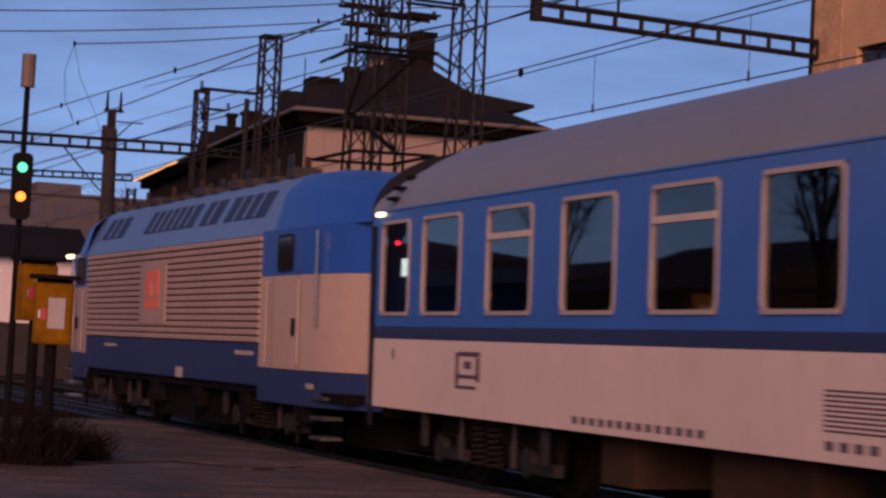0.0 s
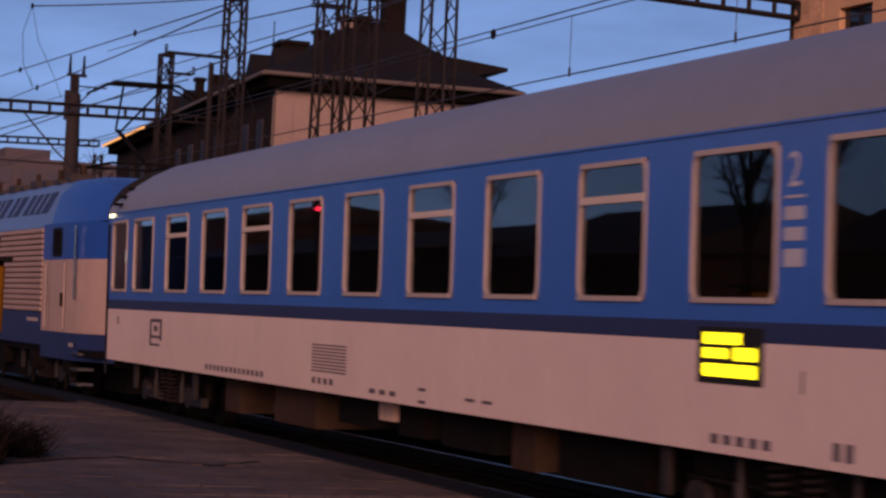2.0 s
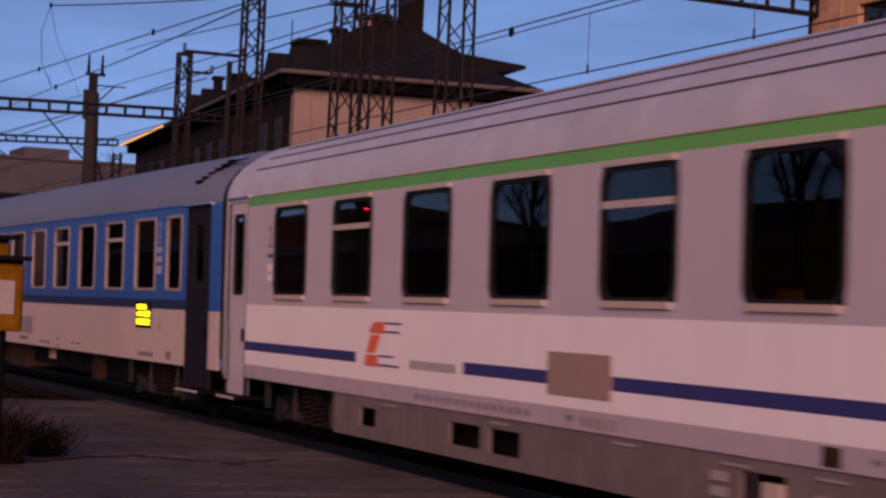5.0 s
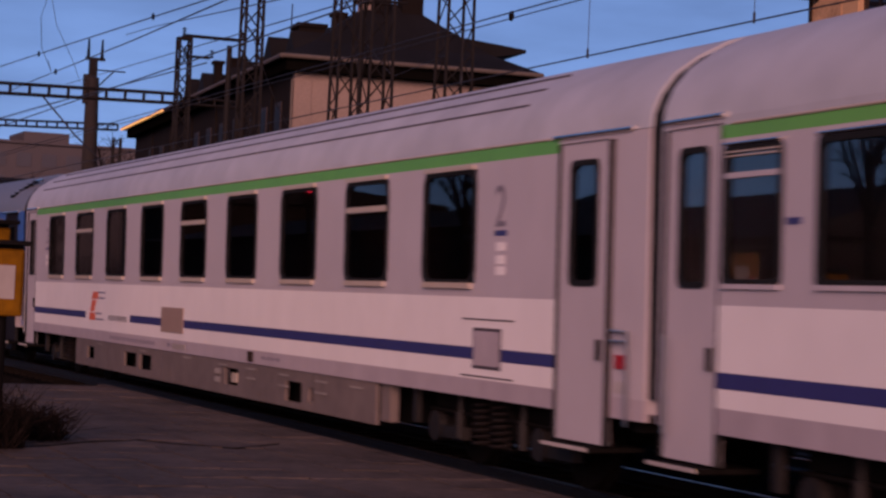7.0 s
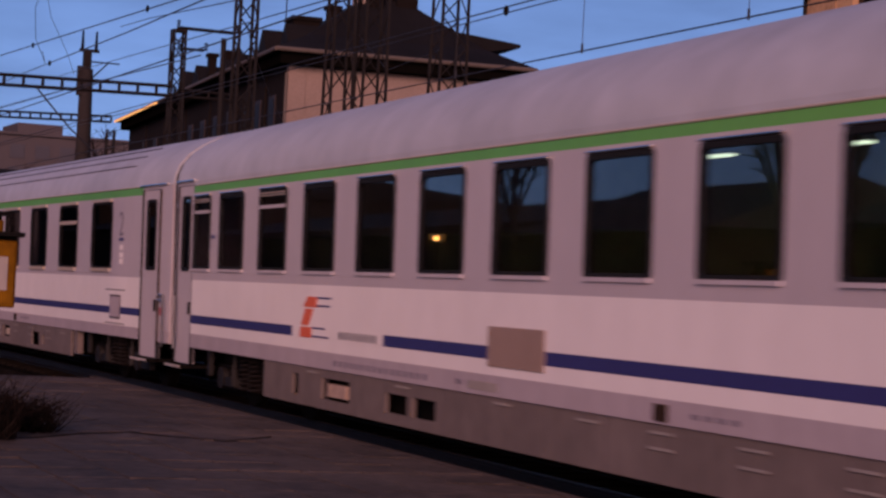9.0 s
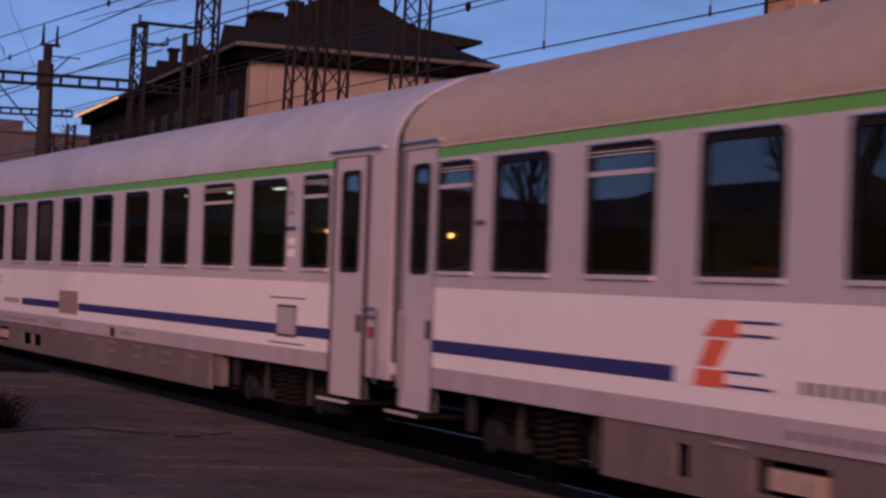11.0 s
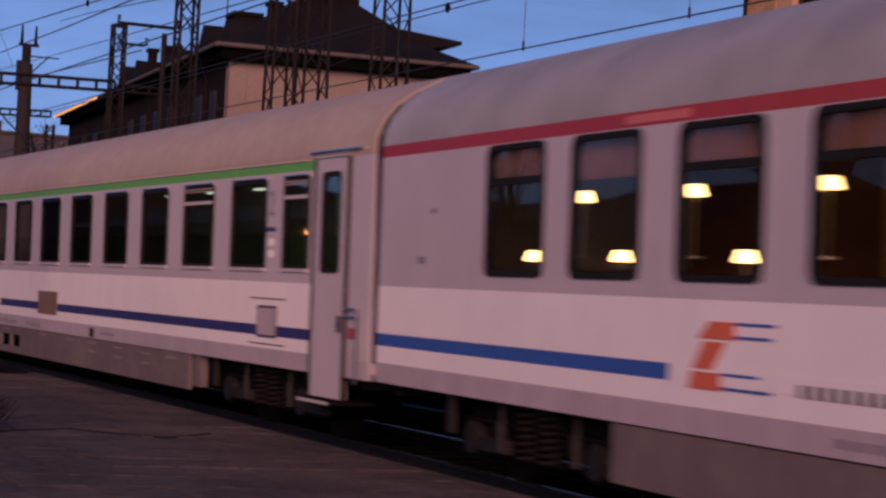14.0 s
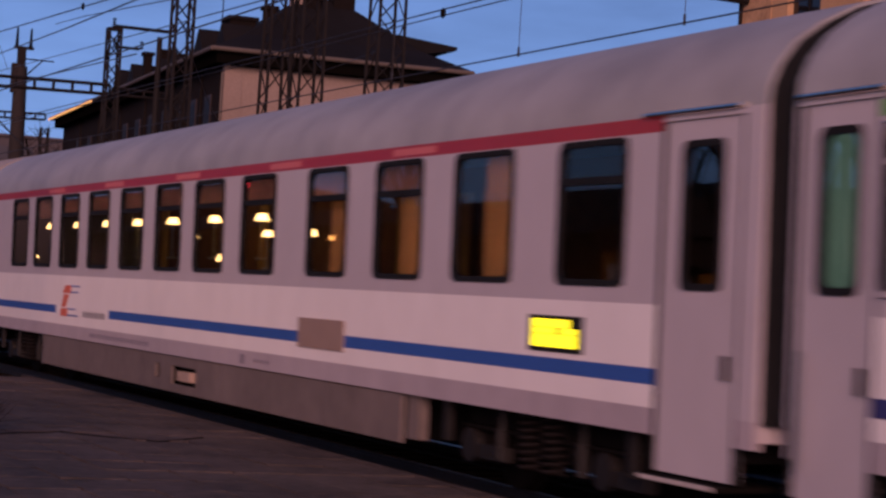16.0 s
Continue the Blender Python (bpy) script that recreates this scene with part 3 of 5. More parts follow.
def marks(ob, rows, mat="line"):
    for s, z, w, h, n in rows:
        bars(ob, s, z, w, h, n, mat)


def panel_on_roof(ob, s0, s1, k0, k1, mat, name, proud=0.02):
    """A strip that lies on the arched roof between two of its facets."""
    bm = bmesh.new()
    pts = [ROOF[k] for k in (k0, k1)]
    (xa, za), (xb, zb) = pts
    n = Vector((za - zb, 0, xb - xa)).normalized() * -proud
    n = -n if n.z < 0 else n
    q = [(xa, za), (xb, zb), (xb + n.x, zb + n.z), (xa + n.x, za + n.z)]
    prism(bm, q, -s1, -s0)
    return part(name, bm, mat, ob)


def roof_line(ob, s0, s1, x, z, mat="line", r=0.007):
    bm = bmesh.new()
    box(bm, x - r, x + r, -s1, -s0, z - r, z + r)
    return part("roof_seam", bm, mat, ob)


def blue_coach():
    L = 24.255
    wins = [(0.5, 1.5, 0), (1.93, 3.14, 0), (3.9, 5.11, 1), (5.83, 7.04, 0), (7.74, 8.98, 1), (9.68, 10.9, 0), (11.66, 12.84, 0),
            (13.6, 14.8, 1), (15.56, 16.75, 0), (17.51, 18.71, 1), (19.43, 20.65, 0), (21.26, 22.09, 0)]
    ob = coach("blue and cream passenger coach with slate grey roof", L, 0, dict(
        windows=wins, doors=[(22.37, 23.52)], tail=0.3, win_z=(1.89, 2.99), upper="blue", roof="roof_blue", slope=1.5, drop=0.42,
        bands=[(0.83, 1.62, "cream", "lower_panel"), (1.62, 1.765, "darkblue", "stripe"), (1.765, 3.11, "blue", "window_band")],
        frame="sill_dull", trim="rails", corner=0.1, door_z=(0.55, 3.06), door_mat="door_dark", door_win=(2.0, 2.85)))
    under_gear(ob, [(6.3, 7.0, 0.36, 0.8, "box_tan"), (8.5, 10.1, 0.36, 0.8, "box_tan"), (10.9, 12.0, 0.5, 0.8, "dark"), (12.2, 12.6, 0.6, 0.82, "box_light"),
                    (12.8, 13.5, 0.48, 0.8, "bogie"), (14.0, 15.3, 0.46, 0.8, "dark"), (15.7, 16.2, 0.38, 0.8, "box_tan"), (16.7, 18.3, 0.4, 0.8, "bogie")])
    text_part(ob, "2", 0.34, 20.85, 2.78, "decal", "class_number")
    for z, h in ((2.61, 0.02), (2.5, 0.09), (2.36, 0.09), (2.2, 0.12)):
        patch(ob, "pictogram", "decal", 20.73, 20.98, z - h / 2, z + h / 2)
    patch(ob, "display_frame", "rubber", 19.58, 20.5, 1.32, 1.72, 0.006, "dark frame of the destination display")
    for z0, z1, a, b in ((1.6, 1.68, 19.66, 20.2), (1.5, 1.57, 19.66, 20.02), (1.49, 1.58, 20.1, 20.42), (1.37, 1.46, 19.66, 20.42)):
        patch(ob, "display_bar", "led", a, b, z0, z1, 0.01, "glowing yellow display bar")
    bm = bmesh.new()
    for a, b, z0, z1 in ((3.2, 3.8, 1.46, 1.51), (3.1, 3.19, 1.16, 1.5), (3.7, 3.8, 1.2, 1.455), (3.1, 3.7, 1.12, 1.155), (3.2, 3.69, 1.23, 1.27), (3.35, 3.55, 1.33, 1.41)):
        box(bm, -HW - 0.005, -HW, -b, -a, z0, z1)
    part("emblem", bm, "line", ob, "dark angular emblem")
    for k in range(9):
        patch(ob, "grille_slat", "line", 10.67, 11.84, 1.05 + k * 0.036, 1.065 + k * 0.036)
    marks(ob, [(6.2, 0.93, 2.7, 0.07, 14), (10.7, 0.95, 0.8, 0.07, 4), (12.6, 0.92, 0.9, 0.05, 3), (14.0, 1.0, 0.35, 0.03, 1), (14.0, 0.88, 0.35, 0.03, 1),
               (15.2, 0.96, 0.8, 0.03, 2), (19.8, 0.93, 0.9, 0.07, 5), (21.4, 0.95, 0.3, 0.12, 2), (1.0, 1.45, 0.12, 0.12, 1)])
    patch(ob, "hatch_outline", "line", 21.0, 21.02, 1.3, 1.45)
    part("lit_sign", boxes((-HW + 0.12, -HW + 0.14, -1.15, -0.9, 2.35, 2.55)), "white_light", ob, "small lit white panel behind the pane")
    part("marker_lamp", boxes((-HW - 0.03, -HW + 0.05, -0.55, -0.34, 3.06, 3.1)), "warm_light", ob, "warm lit marker lamp")
    # ladder and vents on the tail roof, handrail on the nose
    for k in range(6):
        x, z = ROOF[1 + k]
        part("roof_step", boxes((x - 0.1, x + 0.06, -1.05 - 0.05 * k, -0.85 - 0.05 * k, 3.1 + (z - 3.1) * 0.8, 3.14 + (z - 3.1) * 0.8)), "dark", ob)
    for k in range(6):
        q = k / 5
        x, z = -1.31 + 0.33 * q, 3.425 + 0.285 * q
        part("roof_step", boxes((x - 0.03, x + 0.03, -22.68 - 0.09 * k, -22.42 - 0.09 * k, z - 0.01, z + 0.04)), "dark", ob)
    part("roof_rail", rod(-0.95, -23.55, -23.0, 3.745, 0.025), "bright_rail", ob)
    patch(ob, "door_edge", "door_dark", 0.16, 0.32, 0.6, 2.95, 0.004, "dark edge of the end door")
    part("gutter", rod(-HW - 0.012, -23.6, -22.2, 3.1, 0.02), "bright_rail", ob)
    part("gutter", boxes((-HW - 0.015, -HW, -22.2, -0.4, 3.105, 3.125)), "blue", ob)
    return ob


def grey_coach(label, offset, wins, roof, lit=None, style="thin", lit_front=False):
    d = dict(windows=wins, doors=[(0.2, 1.12), (24.58, 25.55)], win_z=(1.89, 2.87), upper="grey", roof=roof, bands=GREY_BANDS,
             frame="rubber", corner=0.06, trim="thin", bar="grey", door_z=(0.56, 3.06), door_mat="grey", door_win=(1.87, 2.9), lit=lit, lit_front=lit_front)
    if style == "full":
        d.update(pane="glass_tinted", corner=0.15, trim="full", bar="sill", win_z=(1.86, 2.93), nose=0.03)
    else:
        d.update(bands=LATE_BANDS + [(3.045, 3.112, roof, "roof_edge")], vent=0.2, bar_half=0.02, partition="inside_pale")
    ob = coach(label, 26.4, offset, d)
    for s0, s1 in ((0.2, 1.2), (24.5, 26.0)):
        part("gutter", rod(-HW - 0.012, -s1, -s0, 3.12, 0.022), "bright_rail", ob)
    part("rain_strip", rod(-HW - 0.002, -24.4, -1.3, 3.118 if style == "full" else 3.05, 0.012), "sill", ob)
    patch(ob, "tail_lamp", "red", 25.76, 25.92, 1.2, 1.31, 0.02, "unlit dark red tail lamp")
    patch(ob, "plate", "step_edge", 25.72, 25.94, 1.0, 1.1)
    patch(ob, "drain_pipe", "box_tan", 25.61, 25.66, 0.8, 3.05, 0.02)
    for z in (1.42, 1.5):
        part("rung", rod(-HW - 0.04, -26.0, -25.72, z, 0.014), "steel", ob)
    for y in (-0.36, -26.04):
        bm = bmesh.new()
        cyl(bm, (-HW - 0.05, y, 0.75), (-HW - 0.05, y, 1.5), 0.018, n=6)
        part("handrail", bm, "steel", ob)
    return ob


def skirt(ob, s0, s1, holes):
    x0, x1 = -HW + 0.02, -HW + 0.06
    ss = sorted({s0, s1, *[h[0] for h in holes], *[h[1] for h in holes]})
    bm = bmesh.new()
    for a, b in zip(ss, ss[1:]):
        hole = [h for h in holes if h[0] <= a and b <= h[1]]
        for z0, z1 in ([(0.35, hole[0][2]), (hole[0][3], 0.795)] if hole else [(0.35, 0.795)]):
            box(bm, x0, x1, -b, -a, z0, z1)
    bmesh.ops.remove_doubles(bm, verts=bm.verts[:], dist=1e-4)
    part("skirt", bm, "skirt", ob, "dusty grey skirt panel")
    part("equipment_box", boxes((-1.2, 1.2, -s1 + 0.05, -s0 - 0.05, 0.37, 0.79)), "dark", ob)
    for k in range(4):
        s = s0 + (s1 - s0) * (k + 0.7) / 4.3
        part("skirt_seam", boxes((-HW + 0.017, -HW + 0.03, -s - 0.01, -s, 0.36, 0.79)), "line", ob)
    part("slanted_stay", boxes((-HW + 0.05, -HW + 0.15, -s1 - 0.35, -s1 - 0.08, 0.4, 0.8)), "skirt", ob)


def emblem(ob, s, stroke="navy", stripe=(1.15, 1.265)):
    """Slanted emblem in orange with thin dark strokes."""
    x0, x1 = -HW - 0.007, -HW + 0.002
    bm = bmesh.new()
    for pts in (((0.0, 1.13), (0.45, 1.13), (0.45, 1.25), (0.04, 1.25)), ((0.05, 1.27), (0.33, 1.27), (0.5, 1.46), (0.2, 1.46)), ((0.12, 1.48), (0.62, 1.48), (0.62, 1.6), (0.28, 1.6))):
        f = [bm.verts.new((x0, -s - a, z)) for a, z in pts]
        g = [bm.verts.new((x1, -s - a, z)) for a, z in pts]
        for i in range(4):
            bm.faces.new((f[i], f[(i + 1) % 4], g[(i + 1) % 4], g[i]))
        bm.faces.new(f)
        bm.faces.new(g)
    part("emblem", bm, "orange" if stroke == "navy" else "emblem_red", ob, "slanted orange emblem" if stroke == "navy" else "slanted faded red emblem")
    for a, b, z in ((0.46, 1.1, 1.14), (0.46, 0.95, 1.235), (0.63, 1.1, 1.49), (0.63, 1.15, 1.58)):
        part("emblem_stroke", boxes((x0, x1, -s - b, -s - a, z, z + 0.02)), stroke, ob)
    bars(ob, s + 1.45, 1.19, 1.3, 0.085, 9, "line")
    patch(ob, "stripe_gap", "white", s - 0.3, s + 2.9, stripe[0] - 0.003, stripe[1] + 0.003, 0.003)


def hatch(ob, s0, s1, z0, z1):
    patch(ob, "hatch_frame", "line", s0 - 0.03, s1 + 0.03, z0 - 0.03, z1 + 0.03, 0.006)
    patch(ob, "hatch", "solebar", s0, s1, z0, z1, 0.009, "small grey hatch")
    patch(ob, "hatch_strip", "line", s0 - 0.3, s1 + 0.3, z1 + 0.1, z1 + 0.115)
    patch(ob, "hatch_strip", "line", s0 - 0.3, s1 + 0.3, z0 - 0.11, z0 - 0.095)


def details(ob, kind, emblem_s, patch_s, panel="grille"):
    emblem(ob, emblem_s, "navy", (1.15, 1.265) if kind == "a" else (1.13, 1.25))
    patch(ob, "grille_panel", panel, patch_s, patch_s + 1.25, 1.07, 1.43, 0.012, "square tan ventilation panel" if panel == "grille" else "square brown ventilation panel")
    if kind == "a":
        skirt(ob, 4.9, 20.1, [(5.79, 6.35, 0.48, 0.68), (8.51, 9.33, 0.47, 0.69), (9.53, 10.28, 0.46, 0.69), (14.26, 14.9, 0.48, 0.7), (16.92, 17.56, 0.42, 0.66), (17.81, 18.0, 0.46, 0.62)])
        part("valve", boxes((-HW + 0.03, -HW + 0.1, -14.8, -14.55, 0.52, 0.64)), "sill", ob)
        for z in (0.52, 0.63):
            patch(ob, "label_plate", "notice", 13.85, 14.1, z - 0.03, z + 0.04, -0.012)
        hatch(ob, 22.8, 23.4, 1.1, 1.42)
        text_part(ob, "2", 0.55, 23.35, 2.55, "solebar_dark", "class_number")
        patch(ob, "pictogram", "navy", 23.22, 23.5, 2.3, 2.35)
        for z in (2.2, 2.08, 1.98):
            patch(ob, "pictogram", "white", 23.26, 23.46, z - 0.04, z + 0.04)
        text_part(ob, "2", 0.4, 2.2, 2.57, "solebar_dark", "class_number")
        patch(ob, "pictogram", "navy", 2.08, 2.32, 2.33, 2.37)
        for z in (2.2, 2.08):
            patch(ob, "pictogram", "white", 2.12, 2.28, z - 0.04, z + 0.04)
        for x, z in ((-1.27, 3.478), (-1.1, 3.634), (-0.86, 3.776)):
            roof_line(ob, 1.0, 23.6, x, z, "line", 0.009)
    else:
        skirt(ob, 4.8, 20.3, [(5.99, 6.23, 0.46, 0.7), (7.12, 8.1, 0.46, 0.7), (9.28, 9.93, 0.46, 0.66), (10.08, 10.73, 0.46, 0.66)])
        part("valve", boxes((-HW + 0.03, -HW + 0.12, -7.95, -7.3, 0.5, 0.64)), "box_light", ob)
        hatch(ob, 22.9, 23.5, 1.14, 1.44)
        patch(ob, "pictogram", "navy", 23.1, 23.4, 2.3, 2.35)
        for z in (2.18, 2.05):
            patch(ob, "pictogram", "white", 23.15, 23.35, z - 0.04, z + 0.04)
        text_part(ob, "2", 0.4, 23.25, 2.6, "solebar_dark", "class_number")
        patch(ob, "pictogram", "navy", 2.12, 2.32, 2.3, 2.35)
        for s0, s1, v in WINS_B[1:12]:
            shared("seat", "seat", ob, lambda: boxes((-1.2, -0.3, -0.09, 0.09, 1.11, 2.3), (-1.2, -0.3, 0.09, 0.5, 1.11, 1.5)), "inside_green", at=(0, -(s0 + s1) / 2 - 0.75, 0))
        for s0, s1, v in WINS_B[7:12]:
            shared("ceiling_lamp", "tube", ob, lambda: boxes((-0.75, -0.68, -0.2, 0.2, 2.86, 2.88)), "strip_light", "dim greenish tube lamp", at=(0, -(s0 + s1) / 2 - 0.35, 0))
    marks(ob, [(7.6, 0.88, 3.0, 0.06, 16), (11.3, 0.89, 0.8, 0.05, 3), (16.0, 0.89, 0.8, 0.04, 4)], "solebar_dark")
    for s, z in ((6.6, 0.735), (9.6, 0.735), (12.2, 0.735), (14.0, 0.72), (15.3, 0.72), (15.3, 0.6), (16.7, 0.71), (16.7, 0.58), (18.1, 0.7), (18.1, 0.57), (19.3, 0.7)):
        patch(ob, "lifting_mark", "notice", s, s + 0.4, z, z + 0.02, -0.012)
    patch(ob, "socket", "box_tan", 15.4, 15.62, 0.82, 0.95, 0.012, "small dark socket box")
    patch(ob, "wagon_plate", "notice", 11.6, 12.3, 0.84, 0.92)


blue = blue_coach()
WINS_A = [(2.4 + 2.378 * i, 3.74 + 2.378 * i, i in (1, 4, 7)) for i in range(9)]
coach_a = grey_coach("pale grey and white coach with green stripe and seamed roof", 24.255, WINS_A, "roof", style="full")
WINS_B = [(1.2, 2.05, 1), (2.55, 3.72, 0), (4.45, 5.62, 1), (6.33, 7.48, 0), (8.27, 9.45, 0), (10.2, 11.38, 0), (12.11, 13.32, 0), (14.08, 15.27, 0),
          (16.03, 17.23, 0), (17.98, 19.18, 0), (19.91, 21.12, 1), (21.84, 23.07, 0), (23.66, 24.46, 1)]
coach_b = grey_coach("pale grey and white coach with green stripe and smooth roof", 50.655, WINS_B, "roof")
coach_c = grey_coach("pale grey and white coach with green stripe and soiled tan roof", 77.055, WINS_B, "roof_tan", lit="green_light")
details(coach_a, "a", 6.0, 10.92)
details(coach_b, "b", 6.3, 12.08)
details(coach_c, "b", 6.3, 12.08, "grille_dark")


def dining_car():
    wins = [(s, s + 1.17, s != 4.5) for s in (2.8, 4.5, 6.27, 8.04, 9.85, 11.63, 13.39, 15.25)] + [(17.48, 18.62, 1), (19.4, 20.55, 1), (21.28, 22.48, 0), (23.33, 24.44, 1)]
    ob = coach("grey and white dining car with red stripe and lit table lamps", 26.4, 103.455, dict(
        windows=wins, doors=[(24.97, 26.07)], win_z=(1.88, 2.97), upper="grey", roof="roof_worn",
        bands=[(0.81, 1.0, "solebar", "solebar"), (1.0, 1.165, "white", "white_band"), (1.165, 1.285, "azure", "stripe"), (1.285, 1.745, "white", "white_band"),
               (1.745, 2.995, "grey", "window_band"), (2.995, 3.11, "red", "stripe")],
        tail=0.07, frame="rubber", corner=0.1, pane="glass_clear", bar="rubber", open_plan=True, door_z=(0.56, 3.06), door_mat="grey", door_win=(1.87, 2.9)))
    skirt(ob, 5.3, 20.2, [(11.83, 12.03, 0.5, 0.68), (12.58, 13.62, 0.45, 0.68)])
    part("valve", boxes((-HW + 0.03, -HW + 0.12, -13.35, -12.8, 0.5, 0.62)), "box_light", ob)
    emblem(ob, 6.5, "azure", (1.165, 1.285))
    patch(ob, "grille_panel", "grille", 17.34, 18.68, 1.12, 1.43, 0.012, "square tan ventilation panel")
    patch(ob, "display_frame", "rubber", 22.88, 23.83, 1.33, 1.62, 0.006, "dark frame of the destination display")
    for z0, z1, a, b in ((1.37, 1.47, 22.95, 23.74), (1.475, 1.52, 22.95, 23.36), (1.475, 1.52, 23.46, 23.74), (1.525, 1.59, 22.95, 23.6)):
        patch(ob, "display_bar", "led", a, b, z0, z1, 0.01, "glowing yellow display bar")
    marks(ob, [(8.4, 0.9, 3.2, 0.06, 16), (15.4, 0.9, 0.25, 0.11, 1), (15.9, 0.9, 0.6, 0.04, 3), (1.5, 2.45, 0.2, 0.05, 1), (1.2, 2.0, 0.3, 0.07, 1)], "solebar_dark")
    for a in (5.4, 8.9, 12.5, 16.2, 19.8):
        patch(ob, "stripe_lettering", "stripe_pale", a, a + 1.0, 3.02, 3.085, 0.004)
    part("interior_wall", boxes((1.0, 1.04, -24.5, -2.0, 1.1, 3.2)), "inside_warm", ob)
    part("vent_blind", boxes((-HW + 0.06, -HW + 0.07, -20.8, -2.5, 2.64, 2.96)), "blind", ob, "brown pleated blinds along the window tops")

    def shade():
        bm = bmesh.new()
        cyl(bm, (0, 0, -0.04), (0, 0, 0.045), 0.085, 0.055, 14)
        return bm

    def foot():
        bm = bmesh.new()
        cyl(bm, (0, 0, -0.5), (0, 0, -0.05), 0.012, n=6)
        cyl(bm, (0, 0, -0.5), (0, 0, -0.48), 0.07, n=10)
        return bm
    for i, (a, b, v) in enumerate(wins[:8]):
        m = -(a + b) / 2
        tb = part("dining_table", boxes((-HW + 0.12, -0.55, m - 0.1, m + 0.5, 1.5, 1.54)), "inside_warm", ob)
        spots = []
        if i not in (3, 7):
            spots.append((-1.12, m + 0.2 + 0.08 * math.sin(i * 2.3), 2.05))
        # upper row: wall lamps, drawn with the table lamps' mesh
        if i != 0:
            spots.append((-1.0, m + 1.12 + 0.08 * math.sin(i * 1.7), 2.54))
        if i > 3:
            spots.append((0.55, m + 3.6 + 0.15 * math.sin(i * 3.1), 2.45))
        for x, y, z in spots:
            lamp = shared("dining_lamp", "shade", ob, shade, "lampshade", at=(x, y, z), smooth=True)
            shared("stem", "foot", lamp, foot, "steel")
        part("curtain", boxes((0.96, 0.99, m - 0.55, m - 0.2, 1.6, 2.9)), "curtain", ob)
    for a, b, v in wins[8:11]:
        part("curtain", boxes((-HW + 0.1, -HW + 0.13, -b - 0.1, -a - 0.45, 1.75, 2.98)), "curtain", ob)
    for s0, s1 in ((24.7, 26.05),):
        part("gutter", rod(-HW - 0.012, -s1, -s0, 3.12, 0.022), "bright_rail", ob)
    return ob


diner = dining_car()
coach_e = grey_coach("pale grey coach with green lit vestibule at the tail", 130.08, WINS_B, "roof_worn", lit="green_light", lit_front=True)
details(coach_e, "b", 6.3, 12.08)


# ---- locomotive ----
def rod_up(x, y, z0, z1, r):
    bm = bmesh.new()
    cyl(bm, (x, y, z0), (x, y, z1), r, n=10)
    return bm


